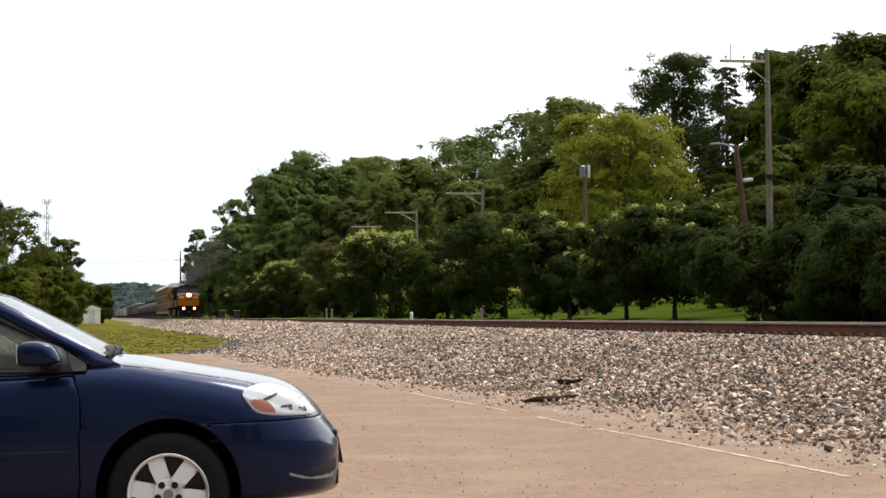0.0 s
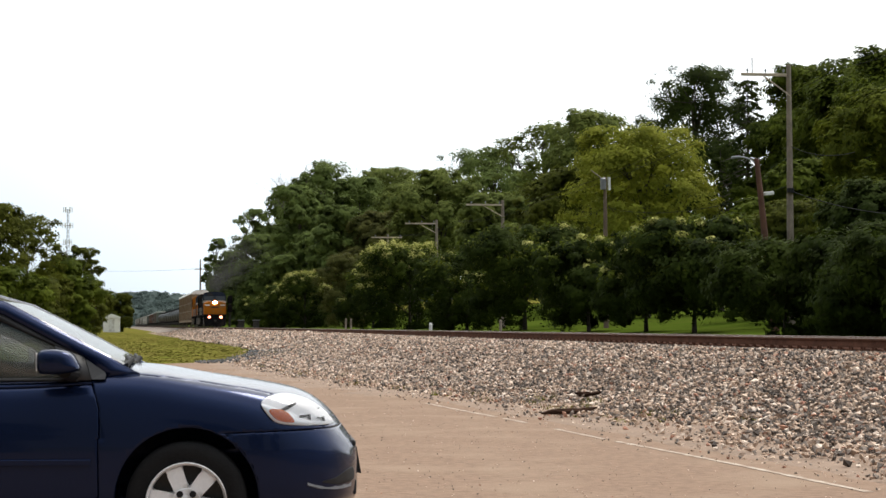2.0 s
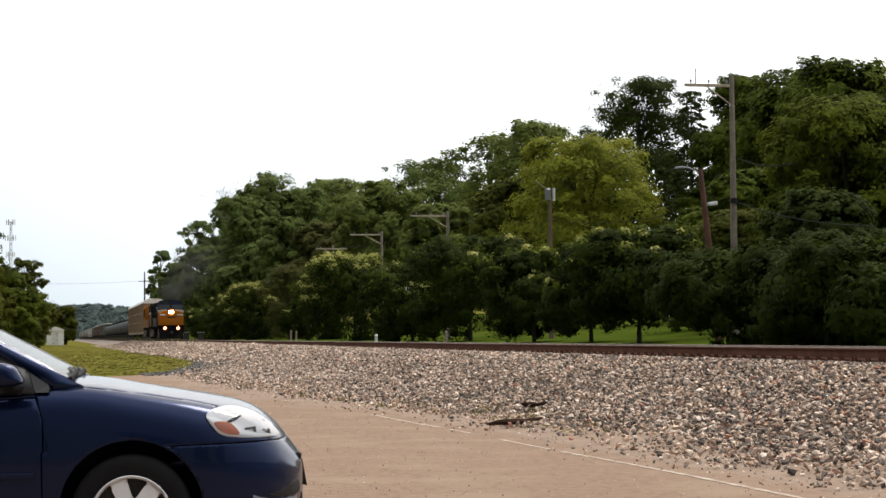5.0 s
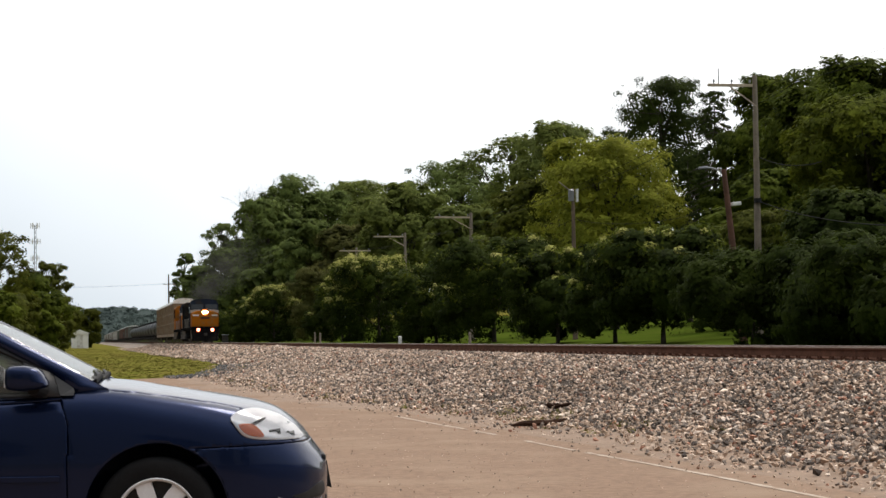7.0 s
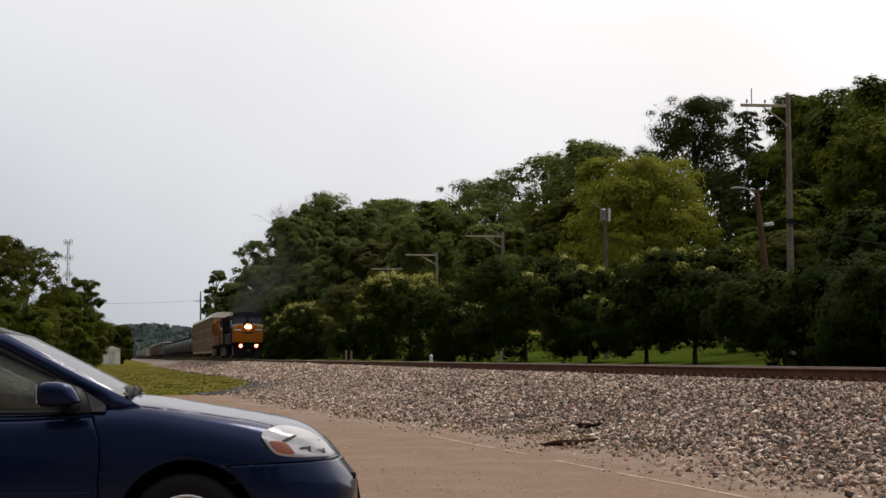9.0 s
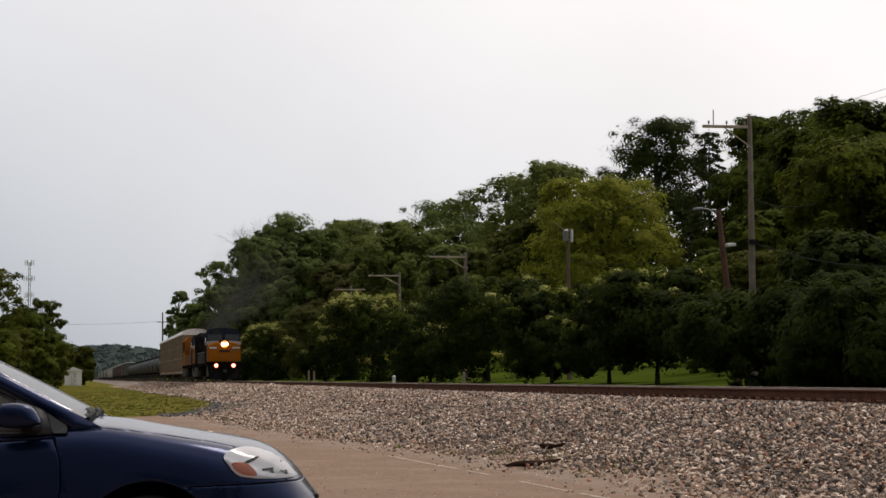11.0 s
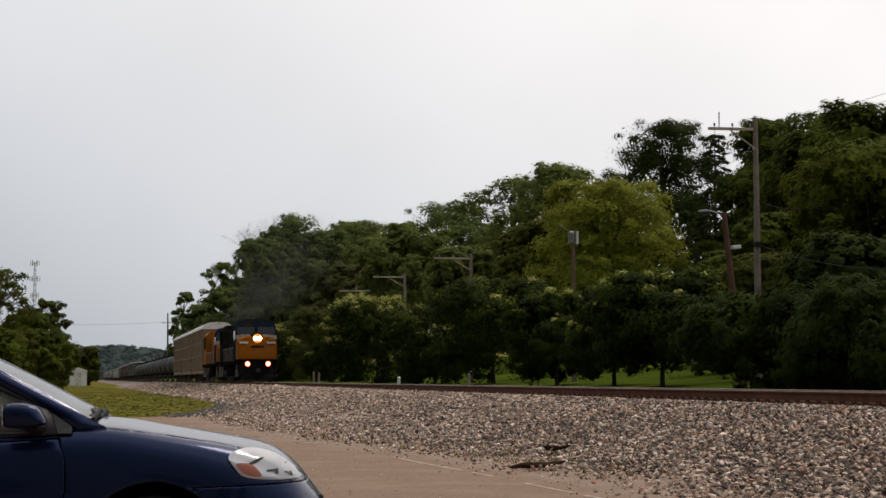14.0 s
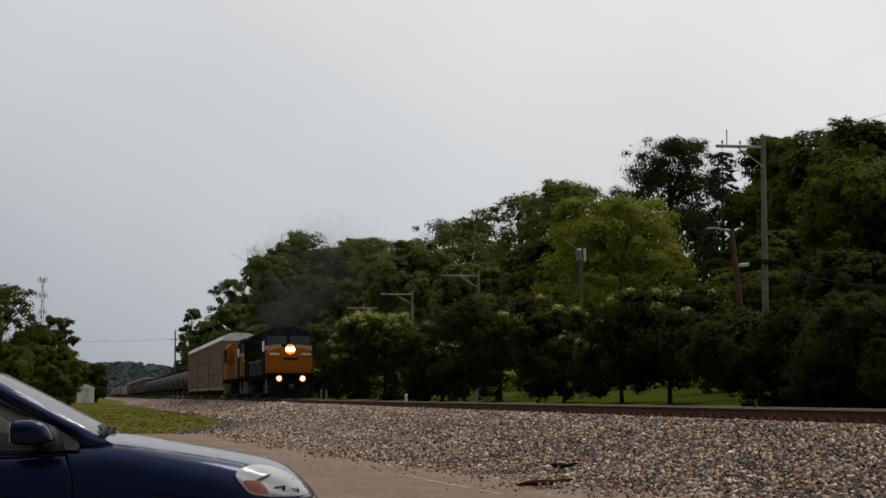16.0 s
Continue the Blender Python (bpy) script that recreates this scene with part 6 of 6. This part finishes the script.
rod(bm, (-0.05, 0.18, 8.75), (-0.05, 0.18, 9.4), 0.18, sides=16)
rod(bm, (-0.05, 0.18, 9.4), (-0.05, 0.18, 9.48), 0.18, 0.1, sides=16)
part("transformer", bm, M_GREY_METAL, xf, "grey drum transformer")
bm = bmesh.new()
rod(bm, (-0.05, -0.2, 8.7), (-0.05, -0.2, 9.5), 0.09, sides=10)
part("fuse_cutout", bm, M_WHITE, xf)
bm = bmesh.new()
rod(bm, (0, 0.1, 9.3), (0, 0.95, 9.95), 0.035, sides=6)
part("bracket_arm", bm, M_POLE, xf)

for s, top, arm in ((149.8, 10.8, (0.15, 2.9)), (182.0, 11.0, (0.15, 3.0)), (215.7, 11.2, (-1.5, 1.9))):
    utility_pole(s, 29.0, top, M_POLE, "grey wooden utility pole with a crossarm and insulators", arm=arm, arm_z=0.25, r=0.16)
utility_pole(430.0, 17.3, 15.4, M_POLE, "distant utility pole with a short crossarm", arm=(-1.3, 1.3), arm_z=2.0, r=0.2, brace=False)


def wire(a, b, sag, r=0.010, label="thin overhead power line"):
    a, b = Vector(a), Vector(b)
    pts = [a.lerp(b, t) - Vector((0, 0, sag * 4 * t * (1 - t))) for t in np.linspace(0, 1, 15)]
    v, f = tube(pts, [r] * 15, 5)
    tagged(new("power_line", arrays("power_line", v, f, M_WIRE, True)), label, "power line", "power lines")


def over(s, q, z):
    return at(s, q, z)


HOLDERS = [(83.7, 31.0, 12.45), (149.8, 31.6, 10.7), (182.0, 31.7, 10.9), (215.7, 30.6, 11.1), (300, 30, 11.0)]
for a, b in zip(HOLDERS, HOLDERS[1:]):
    for dq in (0.0, -1.0):
        wire(over(a[0], a[1] + dq, a[2]), over(b[0], b[1] + dq, b[2]), 0.7 if a[0] < 100 else 0.4, 0.012)
wire(over(83.7, 29, 7.4), over(121.3, 30, 8.6), 0.7)
wire(over(121.3, 30, 8.6), over(149.8, 29, 8.8), 0.5)
wire(over(83.5, 29, 9.05), over(74.6, 28.5, 8.05), 0.25, 0.017)
wire(over(83.5, 29, 7.1), over(63.5, 27, 4.9), 0.25, 0.017)
wire(over(83.7, 30.9, 12.4), over(20, 29, 12.0), 0.5, 0.008)
wire(over(83.7, 30.0, 12.4), over(20, 28, 12.0), 0.5, 0.008)
wire(over(430, 17.3, 13.5), over(430, -35, 14.6), 1.2, 0.02)
wire(over(430, 17.3, 13.5), over(300, 30, 14.0), 1.0, 0.03)


def radio_tower():
    """A slim lattice tower with rings of antennas."""
    H = 36.4
    ob = empty("radio_tower", pose(-112.8, 600, 0), "slim grey lattice radio tower with antenna panels", "radio tower")
    bm = bmesh.new()
    r = lambda z: 0.75 - 0.012 * z
    corner = [(math.cos(a), math.sin(a)) for a in (0.3, 2.39, 4.49)]
    for x, y in corner:
        rod(bm, (x * r(0), y * r(0), 0), (x * r(H), y * r(H), H), 0.09, 0.06, sides=6)
    for k in range(24):
        z0, z1 = H * k / 24, H * (k + 1) / 24
        for i in range(3):
            (x0, y0), (x1, y1) = corner[i], corner[(i + 1) % 3]
            rod(bm, (x0 * r(z0), y0 * r(z0), z0), (x1 * r(z1), y1 * r(z1), z1), 0.04, sides=4)
    part("lattice", bm, M_GREY_METAL, ob)
    for z, w in ((H - 0.3, 1.25), (H - 5.0, 1.5), (H - 10.0, 1.2)):
        bm = bmesh.new()
        for i in range(3):
            a = 2.1 * i + 0.2
            rod(bm, (-w * math.cos(a), -w * math.sin(a), z), (w * math.cos(a), w * math.sin(a), z), 0.05, sides=5)
        part("mount", bm, M_GREY_METAL, ob)
        for i in range(6):
            a = 1.05 * i + 0.2
            bm = bmesh.new()
            box(bm, -0.1, 0.1, -0.15, 0.15, -0.8, 0.8, 0.02)
            part("antenna_panel", bm, M_WHITE, ob, where=pose(w * math.cos(a), w * math.sin(a), z, 0, 0, math.degrees(a)))


radio_tower()


M_HUT = material("white_hut_paint", (0.82, 0.82, 0.80), 0.6, vary=0.08, scale=2)


def hut():
    """Small pale equipment hut beside the line."""
    ob = empty("equipment_hut", track_pose(277, -0.9, ground_at(277, -0.9)), "small pale metal equipment hut beside the track", "hut")
    bm = bmesh.new()
    box(bm, -1.3, 1.3, -1.15, 1.15, 0.0, 2.0, 0.02)
    part("wall", bm, M_HUT, ob)
    bm = bmesh.new()
    prism(bm, [(-1.15 - 0.12, 1.98), (1.15 + 0.12, 1.98), (1.27, 2.08), (0, 2.55), (-1.27, 2.08)], -1.4, 1.4)
    part("roof", bm, M_HUT, ob, "pale pitched metal roof", where=Matrix.Rotation(radians(90), 4, "Z"))
    bm = bmesh.new()
    box(bm, -1.33, -1.30, -0.4, 0.4, 0.1, 1.8, 0.01)
    part("door", bm, M_WHITE, ob)


hut()


def signal_case(s, q, h, w):
    ob = empty("signal_case", track_pose(s, q, ground_at(s, q)), "grey metal signal equipment case", "equipment case", "signal cases")
    bm = bmesh.new()
    box(bm, -0.4, 0.4, -w / 2, w / 2, 0.25, h, 0.03)
    part("case", bm, M_TRUCK, ob)
    bm = bmesh.new()
    box(bm, -0.48, 0.48, -w / 2 - 0.08, w / 2 + 0.08, h, h + 0.08, 0.02)
    part("lid", bm, M_GREY_METAL, ob)
    bm = bmesh.new()
    for y in (-w / 2 + 0.1, w / 2 - 0.1):
        box(bm, -0.3, 0.3, y - 0.06, y + 0.06, 0.0, 0.26)
    part("footing", bm, M_TRUCK, ob)


signal_case(291, 17.6, 1.6, 0.9)
signal_case(268, 18.2, 1.55, 0.8)


def signal_mast(s, q, top):
    g = ground_at(s, q)
    ob = empty("signal_mast", track_pose(s, q, g), "dark railway signal mast with lamp heads", "railway signal")
    bm = bmesh.new()
    rod(bm, (0, 0, 0), (0, 0, top - g), 0.09, sides=10)
    part("mast", bm, M_TRUCK, ob)
    for z in (top - g - 0.5, top - g - 1.9):
        bm = bmesh.new()
        box(bm, -0.16, -0.08, -0.36, 0.36, z - 0.55, z + 0.55, 0.03)
        head = part("signal_head", bm, M_BLACK, ob)
        for k in range(3):
            bm = bmesh.new()
            rod(bm, (-0.40, 0, z + 0.3 - 0.3 * k), (-0.16, 0, z + 0.3 - 0.3 * k), 0.12, sides=12)
            part("hood", bm, M_BLACK, head)
    bm = bmesh.new()
    for k in range(10):
        rod(bm, (0.25, -0.18, 0.5 + 0.35 * k), (0.25, 0.18, 0.5 + 0.35 * k), 0.02, sides=5)
    for y in (-0.18, 0.18):
        rod(bm, (0.25, y, 0.2), (0.25, y, 4.0), 0.02, sides=5)
    part("ladder", bm, M_TRUCK, ob)


signal_mast(310, 17.0, 5.8)


def marker_post(s, q, top, mat, label, r=0.05):
    g = ground_at(s, q)
    ob = empty("marker_post", track_pose(s, q, g - 0.05), label, "post", "posts beside the track")
    bm = bmesh.new()
    rod(bm, (0, 0, 0), (0, 0, top - g), r, r * 0.9, sides=10)
    part("post_shaft", bm, mat, ob)
    bm = bmesh.new()
    rod(bm, (0, 0, top - g), (0, 0, top - g + 0.07), r * 1.1, r * 0.5, sides=10)
    part("post_cap", bm, mat, ob)


marker_post(80.7, 15.5, 1.47, M_POLE, "weathered pale wooden marker post", 0.06)
marker_post(102.5, 16.0, 1.36, M_WHITE, "short white marker post", 0.09)
marker_post(141.7, 16.0, 1.75, M_POLE, "weathered pale wooden marker post", 0.07)
marker_post(140.2, 16.2, 1.70, M_POLE, "weathered pale wooden marker post", 0.07)


def stick(a, b, r, seed):
    """A splintered piece of old tie wood lying on the stones."""
    rng = np.random.default_rng(seed)
    a, b = Vector(a), Vector(b)
    pts = [a.lerp(b, t) + Vector((0, 0, 0.02 * math.sin(5 * t + seed))) for t in np.linspace(0, 1, 7)]
    v, f = tube(pts, [r * k for k in (0.35, 0.9, 1.1, 1.0, 0.8, 0.7, 0.3)], 6)
    v += rng.normal(0, r * 0.15, v.shape)
    tagged(new("wood_scrap", arrays("wood_scrap", v, f, M_SCRAP)), "splintered dark piece of tie wood on the ballast", "wood scrap", "wood scraps")


def lying(s, q, up=0.05):
    return at(s, q, max(float(bank(s, q)), 0.0) + up)


stick(lying(25.9, 5.52, 0.06), lying(26.5, 6.42, 0.09), 0.040, 1)
stick(lying(30.8, 7.12, 0.08), lying(30.3, 7.40, 0.09), 0.042, 2)
stick(lying(44.0, 5.6), lying(46.0, 5.8), 0.035, 3)


# ---- ties and tie plates, nearest as pieces ----
def tie_mesh():
    bm = bmesh.new()
    box(bm, -0.115, 0.115, -1.28, 1.28, -0.385, -0.205, 0.012)
    return finish(bm, "tie")


def plate_mesh():
    bm = bmesh.new()
    box(bm, -0.09, 0.09, -0.17, 0.17, -0.206, -0.186)
    for x in (-0.06, 0.06):
        for y in (-0.095, 0.095):
            box(bm, x - 0.012, x + 0.012, y - 0.016, y + 0.016, -0.19, -0.145)
    return finish(bm, "tie_plate")


TIE, PLATE = tie_mesh(), plate_mesh()
TIE.materials.append(M_TIE)
PLATE.materials.append(M_RUST)
rng = np.random.default_rng(11)
for k in range(220):
    x = 12 + 0.5 * k + rng.normal(0, 0.015)
    part("tie", TIE, None, TRACK, where=pose(x, rng.normal(0, 0.02), rng.normal(0, 0.004), 0, 0, rng.normal(0, 0.5)))
    for y in (-0.755, 0.755):
        part("tie_plate", PLATE, None, TRACK, where=pose(x, y, 0))
pieces = []
for k in range(800):
    x = 122.0 + 0.5 * k
    c = np.array([(x + a, b, z) for a in (-0.115, 0.115) for b in (-1.28, 1.28) for z in (-0.385, -0.205)])
    pieces.append((c, np.array([(0, 1, 3, 2), (4, 6, 7, 5), (0, 4, 5, 1), (2, 3, 7, 6), (0, 2, 6, 4), (1, 5, 7, 3)])))
v, f = joined(pieces)
tagged(part("far_ties", arrays("far_ties", v, f, M_TIE), None, TRACK), kind="stuff")


# ---- what moves ----
def motions():
    for ob, back in TRAIN:
        walk(ob, [(t, track_pose(FRONT - SPEED * t + back, TRACK_Q, RAIL_Z, 180)) for t in np.linspace(0, 16, 33)])
    for ob, cx, r in SPINNING:
        rows = []
        for k in range(241):
            t = k / 15
            rows.append((t, pose(cx, 0, r) @ Matrix.Rotation(SPEED * t / r, 4, "Y")))
        walk(ob, rows)
    for ob, (x, y, z), k in PUFFS:
        walk(ob, [(t, pose(x - 0.7 * math.sin(0.5 * t + k), y + 0.4 * math.sin(0.37 * t + 2 * k), z + 0.5 * math.sin(0.45 * t + 1.3 * k), 0, 0, 4 * t)) for t in np.linspace(0, 16, 33)])


motions()
